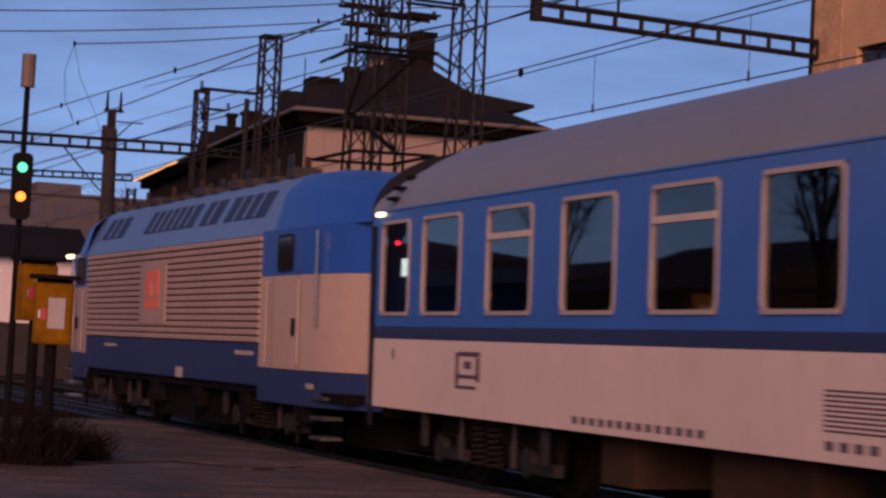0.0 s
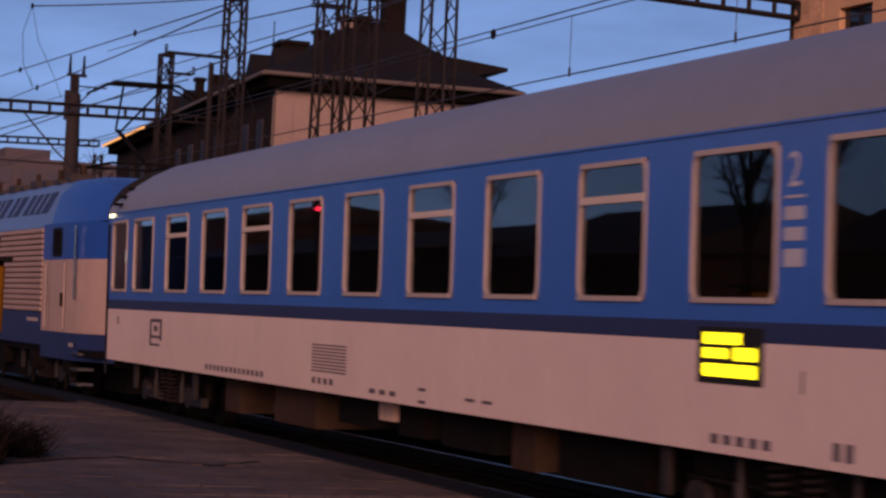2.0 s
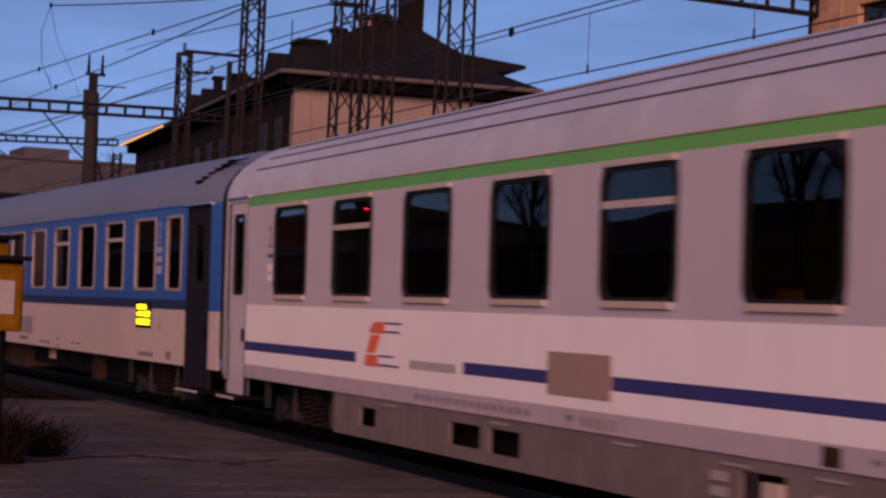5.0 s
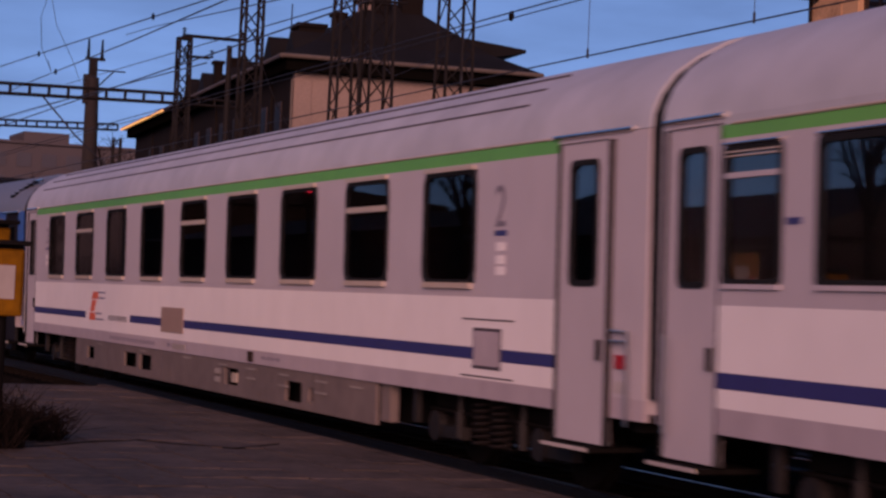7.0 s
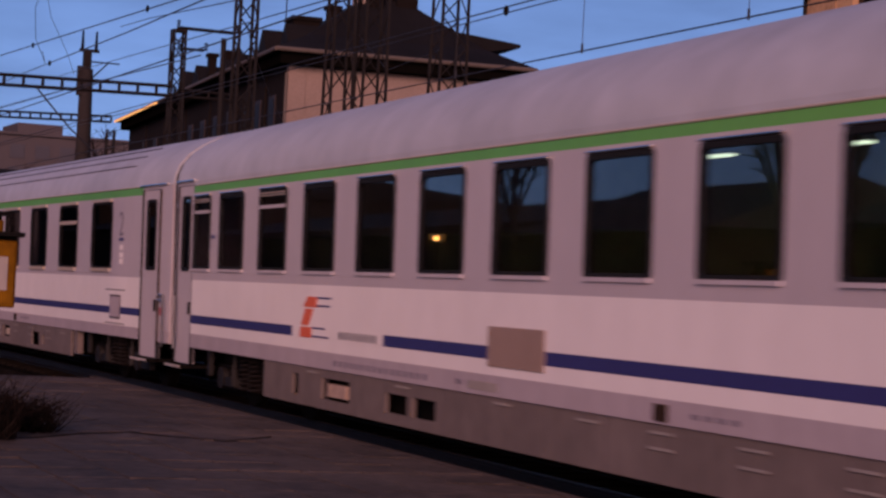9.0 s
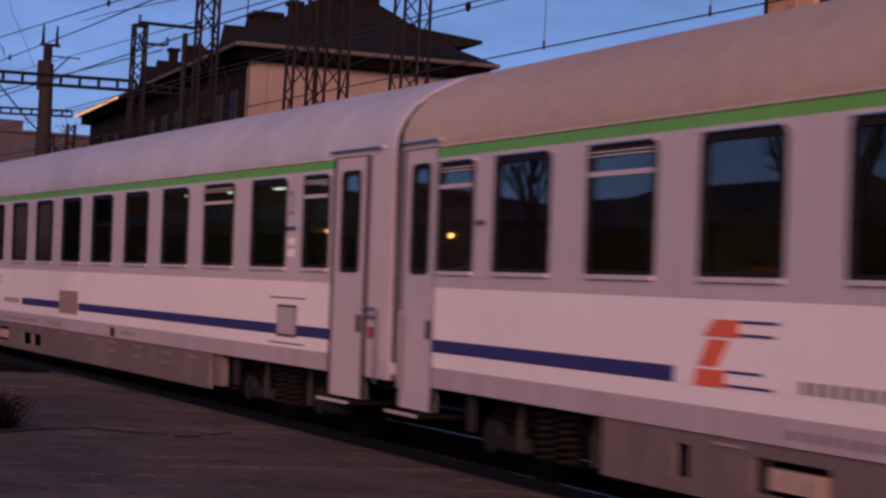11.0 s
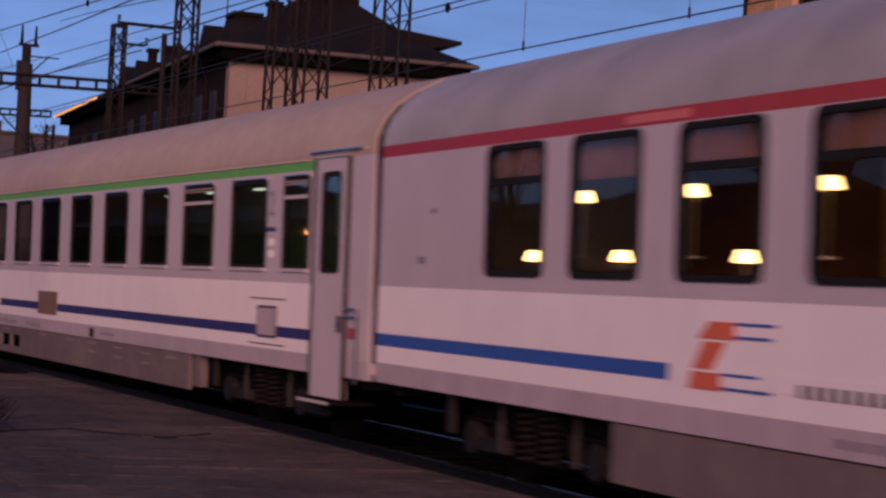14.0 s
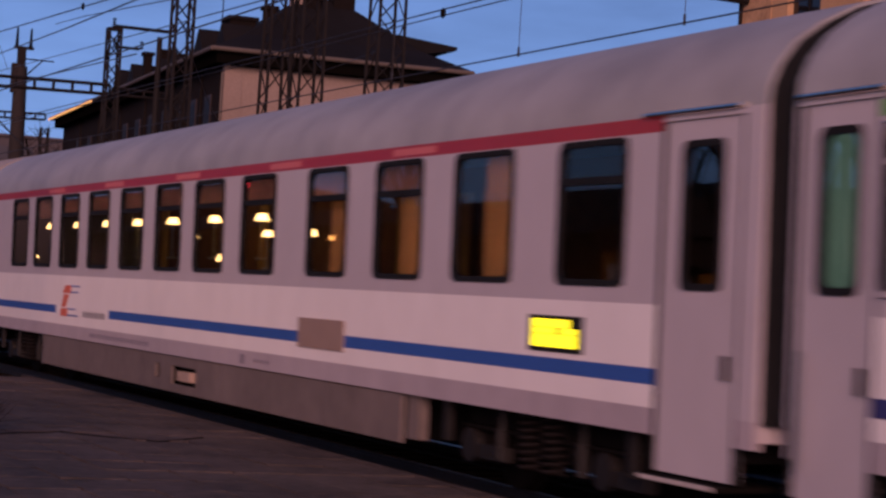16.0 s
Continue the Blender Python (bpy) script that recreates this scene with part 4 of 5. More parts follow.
def locomotive():
    L = 18.0
    ob = thing("electric_locomotive", "blue and beige electric locomotive with ribbed sides", "locomotive")
    TRAIN.append((ob, -18.0, L))
    WHEELS[ob.name] = []
    X = -1.45
    r0, r1 = 13.75, 2.6                    # ribbed stretch, measured from the nose
    part("lower_panel", boxes((X, -X, -r0, -r1, 0.92, 1.5)), "loco_deep", ob)
    part("sole_plate", boxes((X + 0.06, -X - 0.06, -L + 0.8, -0.8, 0.8, 0.915)), "dark", ob)
    # shade between the ribs is put into this wall's darker colour
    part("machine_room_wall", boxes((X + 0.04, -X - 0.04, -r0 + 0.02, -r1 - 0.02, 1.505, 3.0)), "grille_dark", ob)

    def rib_mesh():
        bm = bmesh.new()
        prism(bm, [(X - 0.03, 0.0), (X + 0.035, -0.008), (X + 0.035, 0.078), (X - 0.012, 0.07), (X - 0.03, 0.05)], -r0, -r1)
        return bm
    for k in range(15):
        shared("rib", "rib", ob, rib_mesh, "grille", at=(0, 0, 1.52 + k * 0.1))
    part("emblem_panel", boxes((X - 0.045, X - 0.02, -8.6, -6.9, 1.75, 2.72)), "grille", ob)
    bm = bmesh.new()
    for a, b, z0, z1 in ((7.3, 8.2, 2.45, 2.62), (7.3, 7.7, 2.2, 2.45), (7.9, 8.2, 2.2, 2.45), (7.3, 8.2, 2.0, 2.16)):
        box(bm, X - 0.055, X - 0.04, -b, -a, z0, z1)
    part("emblem", bm, "emblem_red", ob, "faded red emblem")
    # cabs: the walls turn in towards the ends
    for sg, e0 in ((-1, -r0), (1, -r1)):
        tip = -L + 0.55 if sg < 0 else -0.55
        d = tip - e0
        for name, z0, z1, mat in (("cab_lower_wall", 1.18, 2.42, "loco_grey"), ("cab_upper_wall", 2.423, 3.05, "loco_blue"), ("cab_skirt", 0.72, 1.177, "loco_deep")):
            bm = bmesh.new()
            plan = [(X, e0), (X, e0 + d * 0.62), (X + 0.18, e0 + d * 0.85), (X + 0.5, tip), (-X - 0.5, tip), (-X - 0.18, e0 + d * 0.85), (-X, e0 + d * 0.62), (-X, e0)]
            f = [bm.verts.new((x, y, z0)) for x, y in plan]
            g = [bm.verts.new((x, y, z1)) for x, y in plan]
            for i in range(8):
                bm.faces.new((f[i], f[(i + 1) % 8], g[(i + 1) % 8], g[i]))
            bm.faces.new(f)
            bm.faces.new(list(reversed(g)))
            part(name, bm, mat, ob, smooth=True)
        w = part("side_window", slab([(y + e0 + d * 0.3, z) for y, z in [(p, q + 2.72) for p, q in rounded(0.7, 0.5, 0.06)]], X - 0.012, X + 0.01), "rubber", ob)
        part("pane", slab([(y + e0 + d * 0.3, z + 2.72) for y, z in rounded(0.62, 0.42, 0.05)], X - 0.018, X - 0.012), "glass_dark", w)
        for y in (e0 + d * 0.12, e0 + d * 0.5):
            part("handrail", rod_up(X - 0.04, y, 1.25, 2.35, 0.013), "loco_grey", ob)
        # added rod: stands in for lamp glints on the rounded cab corner
        part("handrail", rod_up(X - 0.02, e0 + d * 0.67, 1.75, 2.98, 0.02), "bright_rail", ob, "polished rod added at the cab corner to catch lamp glints")
        for q in (0.16, 0.46):
            part("door_seam", boxes((X - 0.003, X + 0.01, e0 + d * q - 0.01, e0 + d * q + 0.01, 1.19, 3.0)), "line", ob)
        part("door_handle", boxes((X - 0.03, X, e0 + d * 0.42 - 0.05, e0 + d * 0.42 + 0.05, 1.62, 1.85)), "dark", ob)
        for k in range(3):
            part("cab_step", boxes((X - 0.02, X + 0.25, e0 + d * 0.72 - 0.25, e0 + d * 0.72 + 0.25, 0.32 + k * 0.25, 0.36 + k * 0.25)), "steel", ob)
        part("windscreen", boxes((X + 0.62, -X - 0.62, tip - sg * 0.02, tip + sg * 0.015, 2.2, 2.95)), "glass_dark", ob)
        for sx in (-0.87, 0.87):
            bm = bmesh.new()
            cyl(bm, (sx, tip, 1.05), (sx, tip + sg * 0.45, 1.05), 0.12, n=10)
            cyl(bm, (sx, tip + sg * 0.44, 1.05), (sx, tip + sg * 0.5, 1.05), 0.27, n=14)
            part("buffer", bm, "bogie", ob)
        # cab roof end, curved down to the windscreen
        bm = bmesh.new()
        rows = []
        for k in range(6):
            q = k / 5
            y = e0 + d * (0.15 + 0.85 * q)
            hgt = 0.87 * math.cos(q * 0.42 * math.pi)
            inset = 0.28 * q * q
            rows.append([bm.verts.new((x, y, z)) for x, z in ((X + inset, 3.05), (X + 0.16 + inset, 3.05 + hgt * 0.6), (X + 0.45 + inset, 3.05 + hgt * 0.9), (X + 0.95, 3.05 + hgt), (-X - 0.95, 3.05 + hgt), (-X - 0.45 - inset, 3.05 + hgt * 0.9), (-X - 0.16 - inset, 3.05 + hgt * 0.6), (-X - inset, 3.05))])
        for a, b in zip(rows, rows[1:]):
            for i in range(7):
                bm.faces.new((a[i], a[i + 1], b[i + 1], b[i]))
        bm.faces.new(rows[-1])
        part("cab_roof", bm, "loco_blue", ob, smooth=True)
    bm = bmesh.new()
    prism(bm, [(X, 3.003), (X + 0.42, 3.78), (X + 0.6, 3.86), (-X - 0.6, 3.86), (-X - 0.42, 3.78), (-X, 3.003)], -14.3, -2.0)
    part("roof", bm, "loco_sky", ob)
    # panes let into the slanted roof side
    for a, b in ((3.0, 4.6), (6.2, 9.4), (9.8, 10.8), (11.2, 13.3)):
        bm = bmesh.new()
        q = [(X + 0.42 * k - 0.012, 3.003 + 0.777 * k + 0.008) for k in (0.36, 0.85)]
        prism(bm, [q[0], q[1], (q[1][0] + 0.02, q[1][1] - 0.02), (q[0][0] + 0.02, q[0][1] - 0.02)], -b, -a)
        g = part("roof_grille", bm, "loco_glaze", ob)
        n = max(2, int((b - a) / 0.45))
        for k in range(1, n):
            s = a + (b - a) * k / n
            bm = bmesh.new()
            prism(bm, [(x - 0.012, z + 0.006) for x, z in q] + [(x + 0.004, z - 0.004) for x, z in reversed(q)], -s - 0.03, -s)
            part("mullion", bm, "loco_sky", g)
    # rooftop gear and the raised pantograph at the tail end
    rnd = random.Random(4)
    for k in range(11):
        s = 2.8 + k * 1.02
        w = rnd.uniform(0.25, 0.6)
        part("roof_gear", boxes((-0.9, -0.9 + w, -s - rnd.uniform(0.3, 0.7), -s, 3.865, 3.865 + rnd.uniform(0.05, 0.15))), "roof_junk", ob)
    for k in range(6):
        bm = bmesh.new()
        y = -3.4 - k * 1.9
        cyl(bm, (-0.55, y, 3.86), (-0.55, y, 4.2), 0.06, 0.045, 10)
        part("insulator", bm, "box_tan", ob)
    panto = part("pantograph", boxes((-0.6, -0.56, -15.0, -13.2, 4.12, 4.16), (0.56, 0.6, -15.0, -13.2, 4.12, 4.16), (-0.559, 0.559, -13.25, -13.2, 4.12, 4.16), (-0.559, 0.559, -15.0, -14.95, 4.12, 4.16)), "dark", ob, "raised dark pantograph")
    bm = bmesh.new()
    cyl(bm, (0, -14.9, 4.2), (0, -13.1, 4.85), 0.04, n=8)
    part("lower_arm", bm, "dark", panto)
    for sx in (-1, 1):
        bm = bmesh.new()
        cyl(bm, (sx * 0.05, -13.1, 4.85), (sx * 0.35, -14.7, 5.5), 0.02, n=6)
        part("upper_arm", bm, "dark", panto)
    for y in (-14.5, -14.95):
        bm = bmesh.new()
        box(bm, -0.6, 0.6, y - 0.03, y + 0.03, 5.53, 5.58)
        for sx in (-1, 1):
            cyl(bm, (sx * 0.58, y, 5.555), (sx * 0.95, y, 5.36), 0.022, n=6)
        part("contact_strip", bm, "dark", panto)
    part("marker_lamp", boxes((X - 0.02, X + 0.06, -0.95, -0.65, 3.0, 3.06)), "warm_light", ob, "warm lit marker lamp")
    for s, z, w, h in ((4.2, 1.36, 0.9, 0.05), (9.3, 1.0, 0.4, 0.16), (12.6, 1.36, 0.9, 0.06), (15.9, 0.98, 0.3, 0.07)):
        bm = bmesh.new()
        box(bm, X - 0.006, X, -s - w, -s, z - h / 2, z + h / 2)
        part("label_plate", bm, "notice", ob)
    for y in (-4.6, -L + 4.6):
        bogie(ob, y, 2.5, 0.6)
    # transformer is widened, and a dark fill added, to keep the underside black
    part("transformer", boxes((-1.2, 1.2, -11.3, -6.7, 0.28, 0.8)), "dark", ob)
    part("underframe_fill", boxes((-0.6, 0.6, -16.6, -1.4, 0.2, 0.79)), "dark", ob)
    for k in range(6):
        s = 2.1 + k * 2.6
        part("sand_pipe", rod_up(X + 0.17, -s, 0.2, 0.8, 0.03), "bogie", ob)
        part("sand_box", boxes((X + 0.03, X + 0.22, -s - 0.62, -s - 0.3, 0.5, 0.82)), "bogie", ob)
    return ob


loco = locomotive()


# ---- masts, gantries and wires ----
def lattice(bm, x, y, z0, z1, w0, w1, step=1.1, leg=0.07, lace=0.035):
    n = max(2, int((z1 - z0) / step))
    cs = ((-1, -1), (1, -1), (1, 1), (-1, 1))
    for sx, sy in cs:
        bar(bm, (x + sx * w0 / 2, y + sy * w0 / 2, z0), (x + sx * w1 / 2, y + sy * w1 / 2, z1), leg)
    for i in range(n):
        a, b = i / n, (i + 1) / n
        wa, wb = w0 + (w1 - w0) * a, w0 + (w1 - w0) * b
        za, zb = z0 + (z1 - z0) * a, z0 + (z1 - z0) * b
        for k in range(4):
            p, q = (k, (k + 1) % 4) if i % 2 else ((k + 1) % 4, k)
            bar(bm, (x + cs[p][0] * wa / 2, y + cs[p][1] * wa / 2, za), (x + cs[q][0] * wb / 2, y + cs[q][1] * wb / 2, zb), lace)


def mast(x, y, top, w0, w1, label, step=0.9, leg=0.075, arms=()):
    ob = thing("lattice_mast", label, "catenary mast", "masts beside the tracks")
    bm = bmesh.new()
    lattice(bm, x, y, 0.1, top, w0, w1, step, leg)
    part("lattice", bm, "mast", ob)
    part("foundation", boxes((x - w0, x + w0, y - w0, y + w0, -0.4, 0.12)), "concrete", ob)
    part("cap", boxes((x - w1 * 0.6, x + w1 * 0.6, y - w1 * 0.6, y + w1 * 0.6, top, top + 0.08)), "mast", ob)
    for x0, x1, z, w in arms:
        bm = bmesh.new()
        for dy in (-w1 / 2, w1 / 2):
            cyl(bm, (x0, y + dy, z), (x1, y + dy, z), w, n=4)
        part("cross_arm", bm, "mast", ob)
        for xe in (x0, x1):
            bm = bmesh.new()
            for k in range(3):
                cyl(bm, (xe, y - 0.05, z + 0.02 + k * 0.09), (xe, y - 0.05, z + 0.08 + k * 0.09), 0.075, 0.045, 8)
            part("insulator", bm, "brick", ob)
    return ob


mast(20.15, 58, 15.5, 0.80, 0.52, "rusty lattice steel mast before the station house", arms=((19.4, 20.9, 11.95, 0.05), (19.5, 20.8, 11.4, 0.05), (19.6, 20.7, 10.8, 0.04), (19.4, 20.9, 12.6, 0.05)))
mast(21.15, 58, 15.5, 0.85, 0.6, "rusty lattice steel mast carrying many cross arms", arms=((20.3, 22.0, 11.2, 0.05), (20.5, 22.4, 11.8, 0.06), (20.4, 21.9, 10.5, 0.04), (20.3, 22.1, 12.5, 0.05)))
mast(23.6, 58, 15.5, 1.0, 0.72, "wide rusty lattice steel mast near the house", arms=((21.6, 23.3, 12.3, 0.05),))
mast(17.1, 57.5, 10.6, 0.58, 0.5, "slim lattice mast with a flat head", step=0.6)
mast(18.33, 69.6, 10.3, 0.44, 0.4, "short lattice mast at the gantry's end", step=0.5, arms=((18.3, 20.4, 10.45, 0.035), (18.35, 19.3, 9.75, 0.025)))

platform_arm = thing("maintenance_platform", "flat steel service stage between the lattice masts", "service platform")
part("deck", boxes((21.45, 22.5, 57.6, 58.4, 11.86, 11.92)), "mast", platform_arm)
bm = bmesh.new()
cyl(bm, (22.45, 57.7, 11.9), (21.4, 57.8, 11.45), 0.03, n=6)
part("strut", bm, "mast", platform_arm)

pole = thing("steel_pole", "thin dark pole before the station house", "pole")
bm = bmesh.new()
cyl(bm, (16.5, 57.6, -0.35), (16.5, 57.6, 8.75), 0.11, 0.08, 8)
part("shaft", bm, "mast", pole)


def beam(x0, x1, y, z0a, z1a, z0b, z1b, label, n=14, r=0.06, legs=()):
    """Gantry beam of two chords and posts."""
    ob = thing("gantry_beam", label, "gantry", "gantries over the tracks")
    for a, b in ((z0a, z0b), (z1a, z1b)):
        bm = bmesh.new()
        cyl(bm, (x0, y, a), (x1, y, b), r, n=4)
        part("chord", bm, "mast", ob)
    for i in range(n + 1):
        k = i / n
        x = x0 + (x1 - x0) * k
        bm = bmesh.new()
        cyl(bm, (x, y, z0a + (z0b - z0a) * k), (x, y, z1a + (z1b - z1a) * k), r * 0.9, n=4)
        part("post", bm, "mast", ob)
    for x in legs:
        bm = bmesh.new()
        lattice(bm, x, y, -0.35, z1a, 0.45, 0.4, 0.6)
        part("leg", bm, "mast", ob)
    return ob


beam(1.5, 18.3, 69.6, 7.75, 8.12, 8.11, 8.43, "dark steel gantry beam across the tracks", 26, 0.06, legs=(1.5,))
beam(18.4, 20.6, 69.6, 8.11, 8.35, 8.12, 8.3, "short dark beam tied to the gantry mast", 4, 0.045, legs=(20.6,))
beam(4, 26.0, 112, 9.6, 9.9, 10.32, 10.63, "far steel gantry beam across the tracks", 40, 0.06, legs=(4, 26.0))
boom = beam(22.68, 31.82, 51, 10.98, 11.38, 10.82, 11.26, "steel boom reaching out from the ochre building", 11, 0.085)
part("end_plate", boxes((22.6, 22.85, 50.85, 51.15, 10.9, 11.5)), "mast", boom)
for x in (23.96, 25.25):
    bm = bmesh.new()
    cyl(bm, (x, 51, 11.3), (x, 51, 15.0), 0.045, n=6)
    part("hanger", bm, "mast", boom)

tube = thing("concrete_mast", "weathered concrete mast with two insulators on top", "catenary mast", "masts beside the tracks")
bm = bmesh.new()
cyl(bm, (17.15, 78, -0.4), (17.06, 78, 9.6), 0.36, 0.25, 12)
part("shaft", bm, "concrete", tube, smooth=True)
part("head", boxes((16.92, 17.2, 77.85, 78.15, 9.3, 10.3)), "mast", tube)
part("cross_arm", boxes((16.75, 17.5, 77.95, 78.05, 10.25, 10.36)), "mast", tube)
for x in (16.86, 17.38):
    bm = bmesh.new()
    cyl(bm, (x, 78, 10.3), (x, 78, 11.05), 0.07, 0.035, 8)
    part("insulator", bm, "black", tube)
bm = bmesh.new()
cyl(bm, (17.1, 78, 9.9), (18.3, 78, 9.9), 0.03, n=6)
cyl(bm, (17.2, 78, 9.2), (17.85, 78, 9.88), 0.03, n=6)
part("bracket", bm, "mast", tube)
part("side_box", boxes((16.72, 16.98, 77.8, 78.1, 8.6, 9.7)), "concrete", tube)


def wire(name, pts, r=0.016, sag=0.0, knobs=()):
    """One overhead wire through the points, with clamps along it."""
    cu = bpy.data.curves.new(name, "CURVE")
    cu.dimensions, cu.bevel_depth, cu.bevel_resolution = "3D", r, 1
    cu.materials.append(MAT["wire"])
    path = []
    for a, b in zip(pts, pts[1:]):
        a, b = Vector(a), Vector(b)
        path += [a.lerp(b, i / 12) - Vector((0, 0, 4 * sag * (i / 12) * (1 - i / 12))) for i in range(12)]
    path.append(Vector(pts[-1]))
    sp = cu.splines.new("POLY")
    sp.points.add(len(path) - 1)
    for p, q in zip(sp.points, path):
        p.co = (*q, 1)
    ob = tagged(new(name, cu), "dark overhead wire strung above the tracks", "overhead wire", "overhead wires")
    for k in knobs:
        bm = bmesh.new()
        bmesh.ops.create_uvsphere(bm, u_segments=8, v_segments=6, radius=0.055)
        bmesh.ops.scale(bm, verts=bm.verts[:], vec=(0.8, 1.2, 1.6))
        bmesh.ops.translate(bm, verts=bm.verts[:], vec=k)
        part("clamp", bm, "black", ob)
    return ob


def along(x, z, y0=-30, y1=112):
    return [(x, y, z) for y in (y0, y1)]


far_contact = wire("contact_wire", along(13.7, 5.49), 0.012)
wire("messenger_wire", along(13.7, 6.48), 0.012, knobs=[(13.7, 31.27, 6.42)])
wire("messenger_wire", along(13.7, 6.38), 0.01)
for y in (14.0, 18.9, 23.47, 28.35, 33.3):
    bm = bmesh.new()
    cyl(bm, (13.7, y, 5.49), (13.7, y, 6.4), 0.006, n=4)
    cyl(bm, (13.7, y, 5.46), (13.7, y, 5.6), 0.02, n=6)
    part("dropper", bm, "wire", far_contact)
own = wire("contact_wire", along(9.25, 5.6), 0.012, knobs=[(9.25, 35.5, 5.62)])
wire("messenger_wire", [(12.2, 112, 9.8), (12.27, 70, 8.93), (12.41, 45, 8.22), (12.5, 12, 7.3), (12.6, -30, 6.6)], 0.016, knobs=[(11.95 + 0.4, 50, 8.36), (12.3, 64, 8.76)])
wire("messenger_wire", [(17.5, 112, 10.06), (16.1, 98, 9.9), (13.23, 70, 8.48), (10.68, 45, 7.12), (8.6, 25, 6.1)], 0.014, knobs=[(12.4, 61.8, 8.03)])
wire("feeder_wire", [(19.9, 85, 12.2), (17.38, 70, 10.72), (13.22, 45, 8.11), (9.8, 24, 5.95)], 0.014)
wire("feeder_wire", [(17.5, 85, 9.95), (15.89, 70, 9.04), (13.24, 45, 7.54), (11.1, 25, 6.35)], 0.012)
wire("feeder_wire", [(6.0, 69.6, 6.2), (12.36, 70, 7.18), (14.72, 70, 8.06), (16.8, 76, 8.9)], 0.012)
wire("feeder_wire", [(14.0, 112, 8.4), (13.4, 69.6, 7.6), (9.9, 36, 5.75)], 0.012)
wire("span_wire", [(2, 58, 10.1), (19.4, 58, 11.97)], 0.02, 0.25)
wire("span_wire", [(2, 58, 9.45), (19.4, 58, 11.44)], 0.02, 0.25)
wire("span_wire", [(11.38, 58, 9.9), (19.4, 58, 11.2)], 0.02, 0.1, knobs=[(18.5, 58, 11.05), (18.7, 58, 11.36), (11.38, 58, 9.9)])
wire("jumper_wire", [(11.38, 58, 9.9), (11.25, 58.5, 9.2), (11.6, 60, 8.5), (12.3, 62, 8.05), (12.6, 64, 8.6)], 0.009)
wire("jumper_wire", [(11.38, 58, 9.9), (11.7, 58.5, 9.0), (12.6, 60.5, 8.3), (13.4, 63, 7.9)], 0.008)
wire("stay_wire", [(13.56, 69.6, 8.0), (14.76, 69.6, 6.72), (16.2, 70, 5.6)], 0.03)
wire("feeder_wire", [(22.7, 51, 11.3), (20.9, 58, 12.0)], 0.016)
wire("feeder_wire", [(22.7, 51, 11.35), (30.5, 25, 12.4)], 0.016)
wire("feeder_wire", [(24.0, 51, 11.4), (36, 40, 13.6)], 0.014)
wire("feeder_wire", [(23.3, 58, 9.1), (28, 75, 10.3), (31, 87.6, 13.5)], 0.012)
wire("feeder_wire", [(17.1, 57.5, 9.2), (27.0, 84.3, 8.7)], 0.014, 0.3)


